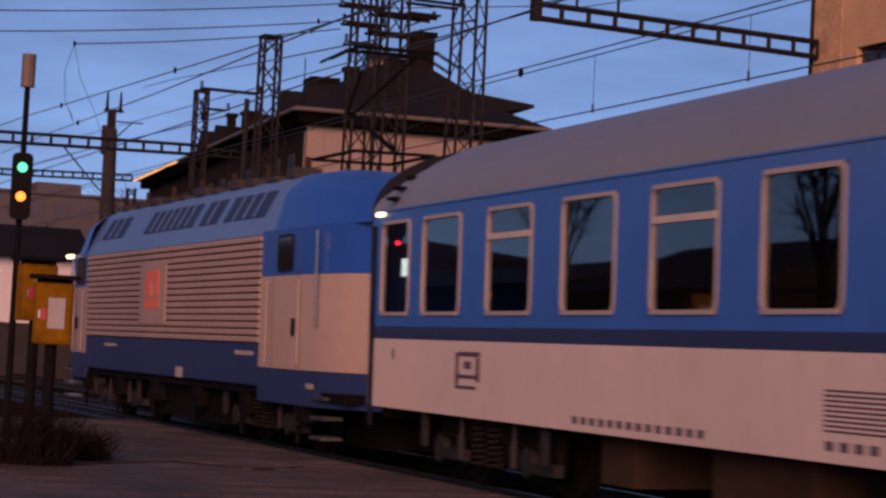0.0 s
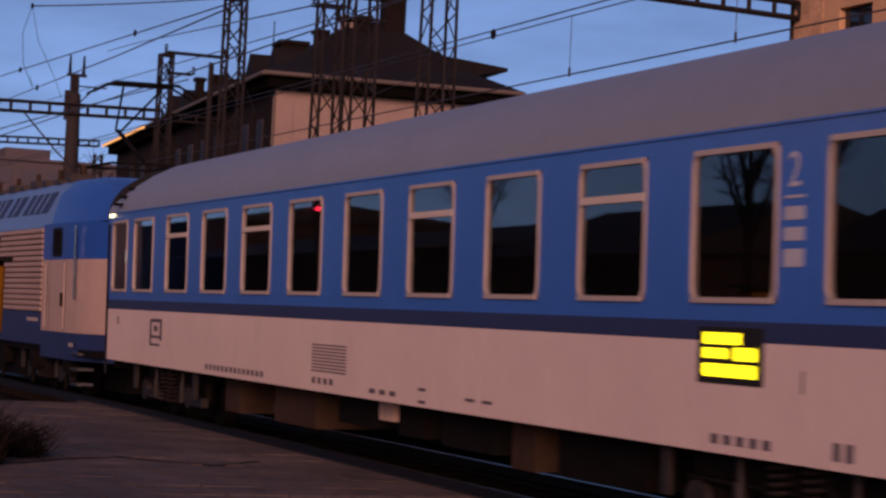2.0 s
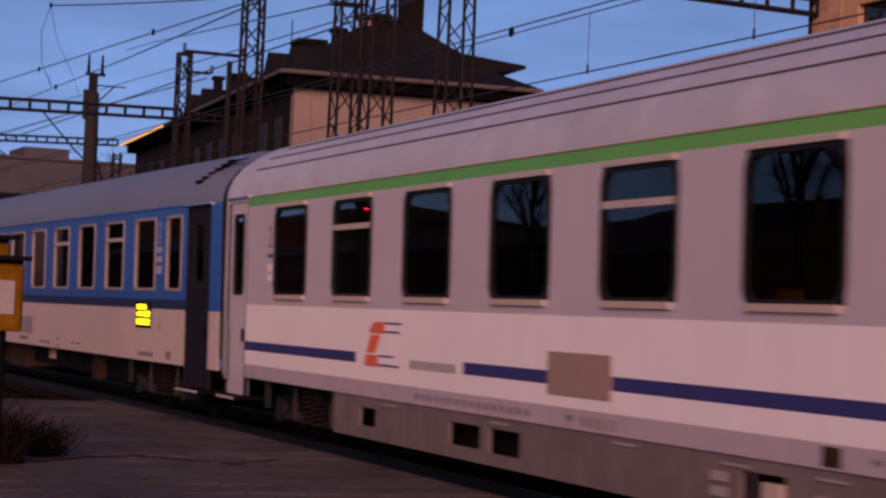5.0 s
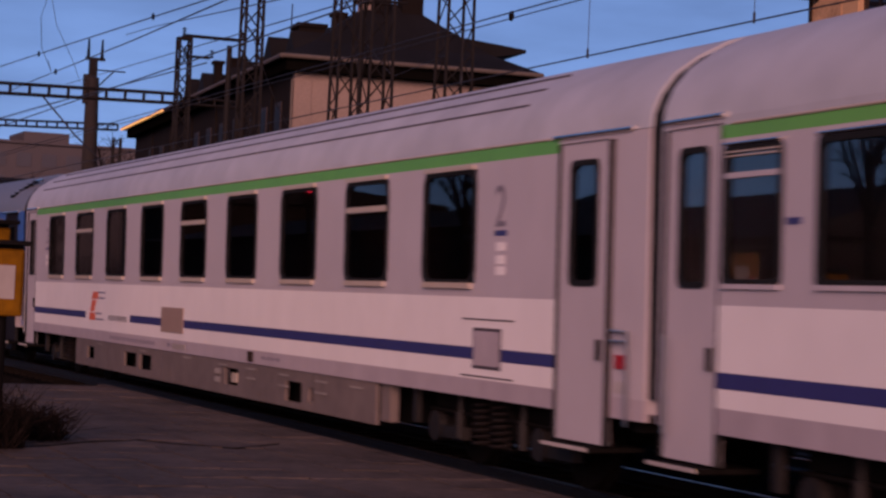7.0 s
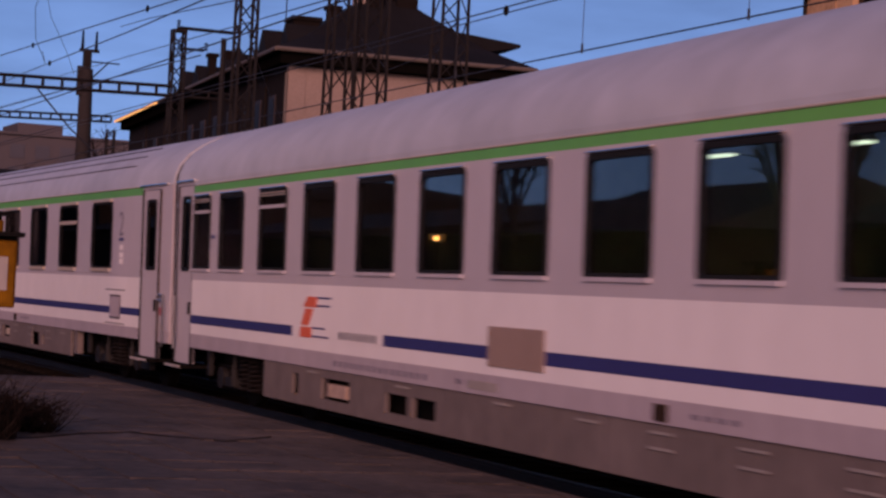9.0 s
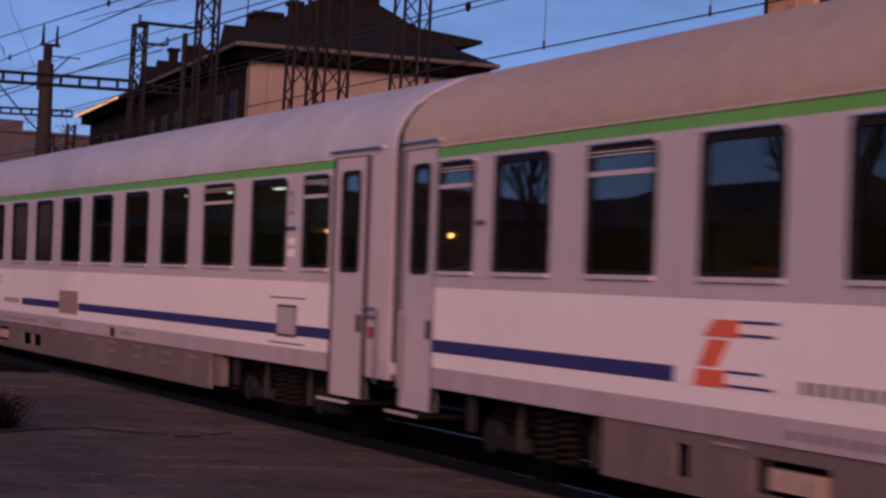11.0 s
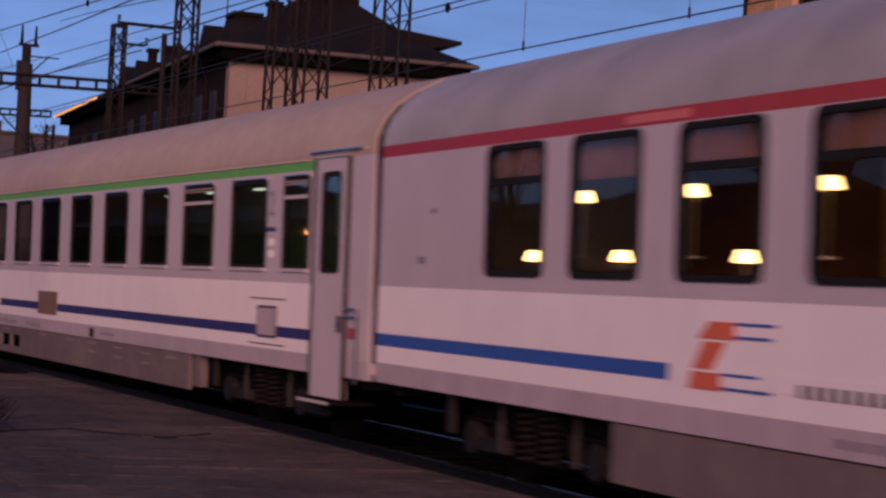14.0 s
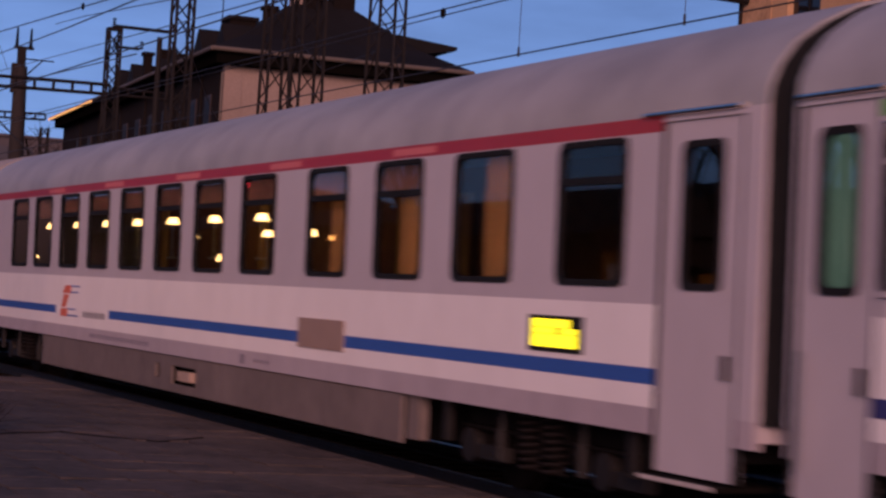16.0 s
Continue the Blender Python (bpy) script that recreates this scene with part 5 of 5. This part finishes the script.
# ---- buildings ----
def house():
    ob = thing("station_house", "peach rendered house with brown hipped slate roof", "house")
    x0, x1, y0, y1 = 27.15, 37.0, 84.6, 129.5
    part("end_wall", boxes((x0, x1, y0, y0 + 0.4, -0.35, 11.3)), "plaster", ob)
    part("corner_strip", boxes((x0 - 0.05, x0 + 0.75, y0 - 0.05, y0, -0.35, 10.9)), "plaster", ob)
    # the long side looks shaded through its darker colour
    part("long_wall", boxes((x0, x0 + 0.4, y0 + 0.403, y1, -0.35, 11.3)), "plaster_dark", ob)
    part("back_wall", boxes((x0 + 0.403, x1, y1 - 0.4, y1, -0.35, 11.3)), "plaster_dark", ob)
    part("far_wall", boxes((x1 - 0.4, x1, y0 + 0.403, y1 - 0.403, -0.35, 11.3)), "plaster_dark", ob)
    ex0, ex1, ey0, ey1, ez = x0 - 0.75, x1 + 1.0, y0 - 0.8, y1 + 0.8, 11.9
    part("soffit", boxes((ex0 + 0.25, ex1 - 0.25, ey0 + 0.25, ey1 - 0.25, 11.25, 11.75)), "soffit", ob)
    bm = bmesh.new()
    for p, q in (((ex0, ey0), (ex1, ey0)), ((ex1, ey0), (ex1, ey1)), ((ex1, ey1), (ex0, ey1)), ((ex0, ey1), (ex0, ey0))):
        cyl(bm, (*p, 11.82), (*q, 11.82), 0.1, n=8)
    part("gutter", bm, "fascia", ob)
    # steep pyramid over the near block, low pitch over the long wing
    yb = ey0 + 12.4
    bm = bmesh.new()
    for a, d, inset, mid, tops in ((ey0, yb, 1.8, 12.75, (31.4, 33.2, 88.6, 90.4, 15.0)), (yb - 0.6, ey1, 1.5, 12.3, (31.6, 32.8, yb + 2, ey1 - 5, 12.75))):
        c = [bm.verts.new(p) for p in ((ex0, a, ez), (ex1, a, ez), (ex1, d, ez), (ex0, d, ez))]
        m = [bm.verts.new(p) for p in ((ex0 + inset, a + inset, mid), (ex1 - inset, a + inset, mid), (ex1 - inset, d - inset, mid), (ex0 + inset, d - inset, mid))]
        tx0, tx1, ty0, ty1, tz = tops
        t = [bm.verts.new(p) for p in ((tx0, ty0, tz), (tx1, ty0, tz), (tx1, ty1, tz), (tx0, ty1, tz))]
        for lo, hi in ((c, m), (m, t)):
            for i in range(4):
                bm.faces.new((lo[i], lo[(i + 1) % 4], hi[(i + 1) % 4], hi[i]))
        bm.faces.new(t)
        bm.faces.new(list(reversed(c)))
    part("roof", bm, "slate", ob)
    bm = bmesh.new()
    box(bm, 32.72, 33.7, 88.1, 89.0, 13, 16.15)
    box(bm, 32.64, 33.78, 88.0, 89.1, 16.15, 16.35)
    part("chimney", bm, "brick", ob)
    for x, y, q, w, top, mat in ((28.95, 90.2, 0.6, 1.5, 14.02, "brick"), (30.33, 90.3, 0.26, 0.6, 14.7, "brick"), (31.03, 88.4, 0.24, 0.5, 15.1, "plaster"),
                                 (31.75, 88.2, 0.3, 0.6, 15.2, "brick"), (28.3, 103.5, 0.35, 1.0, 13.75, "brick"), (27.9, 106.5, 0.2, 0.6, 13.9, "brick")):
        bm = bmesh.new()
        box(bm, x - q, x + q, y - w / 2, y + w / 2, 12, top - 0.18)
        box(bm, x - q - 0.09, x + q + 0.09, y - w / 2 - 0.1, y + w / 2 + 0.1, top - 0.18, top)
        part("chimney", bm, mat, ob)
    for y, w, top in ((91.7, 2.6, 13.55), (87.0, 2.2, 13.3), (97.5, 2.0, 13.0), (100.5, 2.0, 13.0), (108.5, 2.6, 13.45), (113.0, 2.6, 13.55)):
        bm = bmesh.new()
        base = 12.15
        f = [bm.verts.new((27.4, y + a, z)) for a, z in ((-w / 2, base), (w / 2, base), (0, top))]
        g = [bm.verts.new((31.3, y + a, z)) for a, z in ((-w / 2, base), (w / 2, base), (0, top))]
        bm.faces.new(f)
        bm.faces.new(list(reversed(g)))
        for i in range(3):
            bm.faces.new((f[i], f[(i + 1) % 3], g[(i + 1) % 3], g[i]))
        part("dormer", bm, "slate", ob)
    bm = bmesh.new()
    prism(bm, [(35.4, 12.6), (38.3, 13.15), (38.3, 13.3), (35.4, 13.6)], 87.0, 90.5)
    part("dormer", bm, "slate", ob)
    for y in (87.5, 90.5, 93.5, 97, 100.5, 104, 107.5, 111, 115, 119, 123):
        for z in (4.5, 8.2):
            w = part("window", boxes((x0 - 0.04, x0 + 0.02, y - 0.65, y + 0.65, z - 0.05, z + 1.95)), "fascia_dark", ob)
            part("pane", boxes((x0 - 0.05, x0 - 0.041, y - 0.5, y + 0.5, z + 0.08, z + 1.8)), "window_void", w)
    for y in (89, 95.2, 102.2, 109.2, 116, 122.5):
        part("timber_post", boxes((x0 - 0.09, x0, y - 0.12, y + 0.12, -0.35, 11.24)), "timber", ob)
    bm = bmesh.new()
    cyl(bm, (x0 - 0.1, y0 - 0.08, 0), (x0 - 0.1, y0 - 0.08, 10.9), 0.06, n=8)
    part("downpipe", bm, "fascia", ob)
    part("eave_lamp", boxes((ex0 - 0.12, ex0 - 0.08, 114, ey1, 11.7, 11.82)), "eave_glow", ob, "amber lit strip along the eave")
    part("ledge", boxes((x0 + 0.8, x1, y0 - 0.06, y0, 8.3, 8.42)), "plaster", ob)
    for x in (29.2, 33.0, 35.6):
        bm = bmesh.new()
        cyl(bm, (x, 95, 12.4), (x, 95, 15.6), 0.03, n=5)
        part("roof_mast", bm, "mast", ob)
    ob.matrix_basis = pose(x0, y0, 0, rz=-5.2) @ pose(-x0, -y0, 0)
    return ob


house()


def ochre_building():
    ob = thing("ochre_building", "ochre rendered building beyond the tracks with dark windows", "building")
    x0, y1 = 31.86, 51.4
    bm = bmesh.new()
    s = y1
    for a, b in ((49.0, 47.4), (45.4, 43.8), (41.8, 40.2), (38.2, 36.6)):
        box(bm, x0, x0 + 0.5, a, s, -0.35, 17)
        box(bm, x0, x0 + 0.5, b, a, -0.35, 9.1)
        box(bm, x0, x0 + 0.5, b, a, 10.87, 17)
        s = b
    box(bm, x0, x0 + 0.5, 26, s, -0.35, 17)
    part("long_wall", bm, "ochre", ob)
    part("end_wall", boxes((x0 + 0.503, 46, y1 - 0.5, y1, -0.35, 17)), "ochre", ob)
    part("near_end_wall", boxes((x0 + 0.503, 46, 26, 26.5, -0.35, 17)), "ochre", ob)
    part("far_wall", boxes((45.5, 46, 26.503, y1 - 0.503, -0.35, 17)), "ochre", ob)
    part("roof", boxes((x0 - 0.5, 46.5, 25.5, y1 + 0.5, 17.0, 17.4)), "slate", ob)
    part("stained_corner", boxes((x0 - 0.03, x0, y1 - 1.6, y1 + 0.03, -0.35, 17)), "ochre_dark", ob, "sooty quoin strip at the corner")
    for a, b in ((49.0, 47.4), (45.4, 43.8), (41.8, 40.2), (38.2, 36.6)):
        w = part("window", boxes((x0 + 0.2, x0 + 0.26, b, a, 9.1, 10.87)), "fascia_dark", ob)
        for k in range(2):
            part("pane", boxes((x0 + 0.18, x0 + 0.199, b + 0.06 + k * 0.76, b + 0.76 + k * 0.76, 9.17, 10.8)), "glass_dark", w)
    bm = bmesh.new()
    cyl(bm, (x0 - 0.08, y1 - 0.1, 0), (x0 - 0.08, y1 - 0.1, 16.9), 0.06, n=8)
    part("downpipe", bm, "mast", ob)
    return ob


ochre_building()


def apartment_block():
    ob = thing("apartment_block", "distant grey panel apartment block with rows of windows", "apartment block")
    part("wall", boxes((-30, 64, 200, 214, -0.35, 15.2)), "panel", ob)
    part("parapet", boxes((-30.3, 64.3, 199.7, 214.3, 15.2, 15.45)), "panel", ob)
    part("penthouse", boxes((38.0, 42.4, 203, 211, 15.45, 16.6)), "panel", ob)
    for i in range(22):
        for z in (5.0, 7.9, 10.8, 13.0):
            x = 8 + i * 2.4
            w = part("window", boxes((x, x + 1.4, 199.93, 200.0, z, z + 1.3)), "panel_dark", ob)
    return ob


apartment_block()


def white_shed():
    ob = thing("white_shed", "low white rendered railway building with dark roof", "railway building")
    part("wall", boxes((2, 15.5, 75, 80, -0.35, 4.3)), "white_render", ob)
    part("plinth", boxes((1.97, 15.53, 74.97, 75.0, -0.35, 1.9)), "concrete", ob)
    bm = bmesh.new()
    c = [bm.verts.new(p) for p in ((1.5, 74.4, 4.3), (16, 74.4, 4.3), (16, 80.6, 4.3), (1.5, 80.6, 4.3))]
    t = [bm.verts.new(p) for p in ((1.5, 77.5, 5.6), (16, 77.5, 5.6))]
    for f in ((c[0], c[1], t[1], t[0]), (c[2], c[3], t[0], t[1]), (c[1], c[2], t[1]), (c[3], c[0], t[0]), (c[3], c[2], c[1], c[0])):
        bm.faces.new(f)
    part("roof", bm, "slate", ob)
    for x in (3.5, 5.6, 7.7, 9.8, 11.9, 13.4):
        part("window", boxes((x, x + 0.45, 74.95, 75.0, 2.3, 3.7)), "glass_dark", ob)
    return ob


white_shed()


def goods_shed(x0, x1, y0, y1, eave, ridge, label):
    """Dark gabled building across the yard, on the camera's own side."""
    ob = thing("goods_shed", label, "railway building", "sheds on the near side")
    part("wall", boxes((x0, x1, y0, y1, -0.35, eave)), "plaster_dark", ob)
    bm = bmesh.new()
    xm = (x0 + x1) / 2
    c = [bm.verts.new(p) for p in ((x0 - 0.5, y0 - 0.5, eave), (x1 + 0.5, y0 - 0.5, eave), (x1 + 0.5, y1 + 0.5, eave), (x0 - 0.5, y1 + 0.5, eave))]
    t = [bm.verts.new(p) for p in ((xm, y0 - 0.5, ridge), (xm, y1 + 0.5, ridge))]
    for f in ((c[0], c[1], t[0]), (c[1], c[2], t[1], t[0]), (c[2], c[3], t[1]), (c[3], c[0], t[0], t[1]), (c[3], c[2], c[1], c[0])):
        bm.faces.new(f)
    part("roof", bm, "slate", ob)
    return ob


goods_shed(-34, -22, 38, 62, 3.4, 5.9, "long dark goods shed with a pitched roof")
goods_shed(-38, -24, 76, 96, 3.6, 6.0, "taller dark goods shed with a steep roof")
goods_shed(-50, -30, 108, 190, 4.6, 6.4, "far long goods shed with a dark roof")
goods_shed(-64, -36, 200, 420, 8.6, 10.6, "very long far depot hall with a dark roof")


def bare_tree(x, y, h, seed, label):
    """Leafless tree: tapered trunk, limbs and a fan of fine twigs."""
    ob = thing("bare_tree", label, "tree", "bare trees round the yard")
    rnd = random.Random(seed)
    bm = bmesh.new()
    cyl(bm, (x, y, -0.4), (x, y, h * 0.55), h * 0.022, h * 0.012, 7)
    tips = []
    for k in range(11):
        a, z = rnd.uniform(0, 6.28), h * rnd.uniform(0.28, 0.55)
        r = h * rnd.uniform(0.1, 0.2)
        b = Vector((x + r * math.cos(a), y + r * math.sin(a), z + h * rnd.uniform(0.2, 0.42)))
        cyl(bm, (x, y, z), b, h * 0.008, h * 0.004, 5)
        tips.append((Vector((x, y, z)), b))
    part("trunk", bm, "twig", ob)
    bm = bmesh.new()
    for a, b in tips:
        for k in range(26):
            p = a.lerp(b, rnd.uniform(0.35, 1.0))
            q = p + Vector((rnd.uniform(-1, 1), rnd.uniform(-1, 1), rnd.uniform(0.1, 1.2))) * h * 0.085
            cyl(bm, p, q, 0.03, 0.012, 3)
    tagged(part("brushwood", bm, "twig", ob), kind="stuff")
    return ob


bare_tree(34.5, 150, 13.4, 3, "bare brown tree behind the station house")
bare_tree(37.5, 152, 12.6, 5, "bare brown tree with fine twigs")
bare_tree(31.0, 156, 11.8, 7, "low bare tree before the apartment block")
bare_tree(-26, 68, 11.0, 11, "bare tree beside the goods shed")
bare_tree(-25, 71, 12.0, 13, "slender bare tree beside the goods shed")
bare_tree(-27, 104, 12.5, 17, "bare tree between the sheds")


# ---- platform things ----
def light_signal():
    ob = thing("light_signal", "black light signal showing green above amber", "railway signal")
    part("head", slab([(x + 0, z + 3.68) for x, z in rounded(0.31, 1.0, 0.08)], -0.12, 0.0), "black", ob)
    ob.matrix_basis = pose(5.02, 30, 0, 0, 0, 80)
    bm = bmesh.new()
    cyl(bm, (0.1, 0, 0.1), (0.1, 0, 5.2), 0.055, 0.045, 10)
    part("post", bm, "dark", ob)
    for z, mat in ((3.96, "sig_green"), (3.52, "sig_amber")):
        bm = bmesh.new()
        cyl(bm, (-0.125, 0, z), (-0.135, 0, z), 0.075, n=18)
        ln = part("lens", bm, mat, ob)
        bm = bmesh.new()
        cyl(bm, (-0.12, 0, z + 0.12), (-0.3, 0, z + 0.1), 0.02, 0.012, 6)
        cyl(bm, (-0.12, -0.11, z + 0.06), (-0.28, -0.09, z + 0.05), 0.02, 0.012, 6)
        cyl(bm, (-0.12, 0.11, z + 0.06), (-0.28, 0.09, z + 0.05), 0.02, 0.012, 6)
        part("hood", bm, "black", ob)
    bm = bmesh.new()
    cyl(bm, (0.1, 0, 5.2), (0.1, 0, 5.7), 0.11, 0.11, 10)
    part("antenna", bm, "fascia", ob)
    return ob


light_signal()


def platform_lamp():
    ob = thing("platform_lamp", "grey platform lamp post with a sodium lantern", "lamp post")
    bm = bmesh.new()
    cyl(bm, (-0.5, 25.1, 0.1), (-0.5, 25.1, 6.3), 0.07, 0.045, 10)
    cyl(bm, (-0.5, 25.1, 6.3), (-0.5, 24.4, 6.42), 0.03, n=8)
    part("post", bm, "concrete", ob)
    part("hood", boxes((-0.65, -0.35, 24.2, 24.8, 6.38, 6.46)), "black", ob)
    part("lens", boxes((-0.62, -0.38, 24.25, 24.75, 6.34, 6.379)), "sodium_lens", ob, "glowing sodium lens")
    return ob


platform_lamp()


def far_signal():
    ob = thing("light_signal", "slim dark light signal showing red beside the sidings", "railway signal")
    bm = bmesh.new()
    cyl(bm, (0, 0, -0.36), (0, 0, 4.2), 0.07, n=10)
    part("post", bm, "dark", ob)
    part("head", boxes((-0.2, 0.2, 0.0, 0.14, 4.2, 5.1)), "black", ob)
    bm = bmesh.new()
    cyl(bm, (0, -0.01, 4.65), (0, -0.1, 4.65), 0.08, 0.05, 14)
    part("lens", bm, "sig_red", ob, "glowing red lens")
    ob.matrix_basis = pose(-6.2, 66.5, 0, 0, 0, 12)
    return ob


def yard_lamp():
    ob = thing("yard_lamp", "low yard lamp post with an amber lantern", "lamp post")
    bm = bmesh.new()
    cyl(bm, (0, 0, -0.36), (0, 0, 3.05), 0.06, 0.045, 10)
    part("post", bm, "dark", ob)
    bm = bmesh.new()
    cyl(bm, (0, 0, 3.05), (0, 0, 3.22), 0.09, 0.14, 12)
    part("lens", bm, "street_amber", ob, "glowing amber lantern glass")
    bm = bmesh.new()
    cyl(bm, (0, 0, 3.222), (0, 0, 3.3), 0.18, 0.05, 12)
    part("cap", bm, "black", ob)
    ob.matrix_basis = pose(-13.9, 79.4, 0)
    return ob


far_signal()
yard_lamp()


def telephone_box(m, label, tall):
    ob = thing("telephone_box", label, "telephone box", "trackside boxes")
    part("case", boxes((-0.19, 0.19, 0, 0.28, 1.36, 1.98)), "yellow", ob, bevel=0.015)
    part("door_leaf", boxes((-0.165, 0.165, -0.012, 0.0, 1.4, 1.94)), "yellow", ob)
    part("notice", boxes((-0.06, 0.11, -0.018, -0.012, 1.52, 1.83)), "notice", ob, "faded white notice")
    part("notice_mark", boxes((-0.125, -0.08, -0.022, -0.018, 1.6, 1.72)), "red", ob)
    part("roof", boxes((-0.25, 0.25, -0.1, 0.33, 2.02, 2.06)), "black", ob)
    part("roof_stay", boxes((-0.18, 0.18, 0.05, 0.2, 1.98, 2.02)), "black", ob)
    part("handle", boxes((-0.155, -0.135, -0.03, -0.012, 1.62, 1.7)), "steel", ob)
    bm = bmesh.new()
    cyl(bm, (0, 0.15, 0.1 - m.translation.z), (0, 0.15, 1.36), 0.06, n=10)
    part("post", bm, "dark", ob)
    ob.matrix_basis = m
    return ob


telephone_box(pose(3.50, 19.4, 0, 0, 0, -8), "yellow line telephone box with a faded notice on a post", 1)
telephone_box(pose(3.70, 21.2, 0.24, 0, 0, 6), "second yellow box on a post behind the first", 0)


def bush(x, y, r, h, seed):
    """Bare low shrub of many bent twigs."""
    ob = thing("bare_shrub", "dry leafless shrub round the box's foot", "shrub")
    rnd = random.Random(seed)
    bm = bmesh.new()
    for k in range(420):
        a = rnd.uniform(0, 6.28)
        q = rnd.random() ** 0.5
        p0 = Vector((x + r * 0.45 * q * math.cos(a), y + r * 0.45 * q * math.sin(a), PLATFORM - 0.05))
        p1 = p0 + Vector((rnd.uniform(-0.2, 0.2), rnd.uniform(-0.2, 0.2), h * rnd.uniform(0.25, 0.6)))
        p2 = p1 + Vector((rnd.uniform(-0.3, 0.3), rnd.uniform(-0.3, 0.3), h * rnd.uniform(0.05, 0.45)))
        cyl(bm, p0, p1, 0.006, 0.004, 3)
        cyl(bm, p1, p2, 0.004, 0.002, 3)
    tagged(part("brushwood", bm, "twig", ob), kind="stuff")
    return ob


bush(3.35, 19.3, 0.9, 0.75, 2)
bush(4.0, 20.3, 0.7, 0.45, 8)


# ---- platform slabs, last of all ----
def slabs():
    rnd = random.Random(12)
    meshes = []
    for k in range(6):
        bm = bmesh.new()
        v = box(bm, -0.265, 0.265, -0.39, 0.39, -0.05, 0.0)
        for p in v[4:]:
            p.co.x *= rnd.uniform(0.98, 0.99)
            p.co.y *= rnd.uniform(0.982, 0.992)
            p.co.z += rnd.uniform(-0.004, 0.002)
        meshes.append(link_mesh("paving_slab", bm, "slab"))
    rest = bmesh.new()
    for j in range(64):
        y = -18.4 + j * 0.8
        if y > 31.8:
            break
        for i in range(34):
            off = -2.14 - i * 0.545
            x = track(y) + off
            near = 12.5 < y < 31.9 and i < 12
            z = PLATFORM + rnd.uniform(-0.005, 0.004)
            if near:
                ob = new("paving_slab", meshes[rnd.randrange(6)])
                ob.parent = platform
                ob.matrix_basis = pose(x, y, z, rnd.uniform(-0.25, 0.25), rnd.uniform(-0.25, 0.25), rnd.uniform(-0.6, 0.6))
            else:
                box(rest, x - 0.26, x + 0.26, y - 0.385, y + 0.385, z - 0.05, z)
    # a long crack where the slabs have settled
    crack = bmesh.new()
    line = [(3.3, 19.1), (3.94, 19.36), (4.54, 20.05), (4.85, 20.2), (5.11, 20.4), (5.3, 20.05), (5.47, 19.85), (5.7, 19.68), (5.84, 19.5), (6.1, 19.75), (6.5, 20.2)]
    for (xa, ya), (xb, yb) in zip(line, line[1:]):
        bar(crack, (xa, ya, PLATFORM - 0.006), (xb, yb, PLATFORM - 0.006), 0.018)
    part("crack", crack, "joint", platform, "dark dirt-filled crack")
    ob = part("distant_slabs", rest, "slab", platform)
    tagged(ob, kind="stuff")


slabs()


# ---- motion ----
def motions():
    times = [i * 0.5 for i in range(33)]
    for ob, offset, length in TRAIN:
        walk(ob, [(t, on_track(front(t) - offset, length)) for t in times])
        for w, base, radius in WHEELS[ob.name]:
            steps = [i / 15 for i in range(241)]
            walk(w, [(t, base @ pose(0, 0, 0, -math.degrees((front(t) - front(0)) / radius), 0, 0)) for t in steps])


motions()
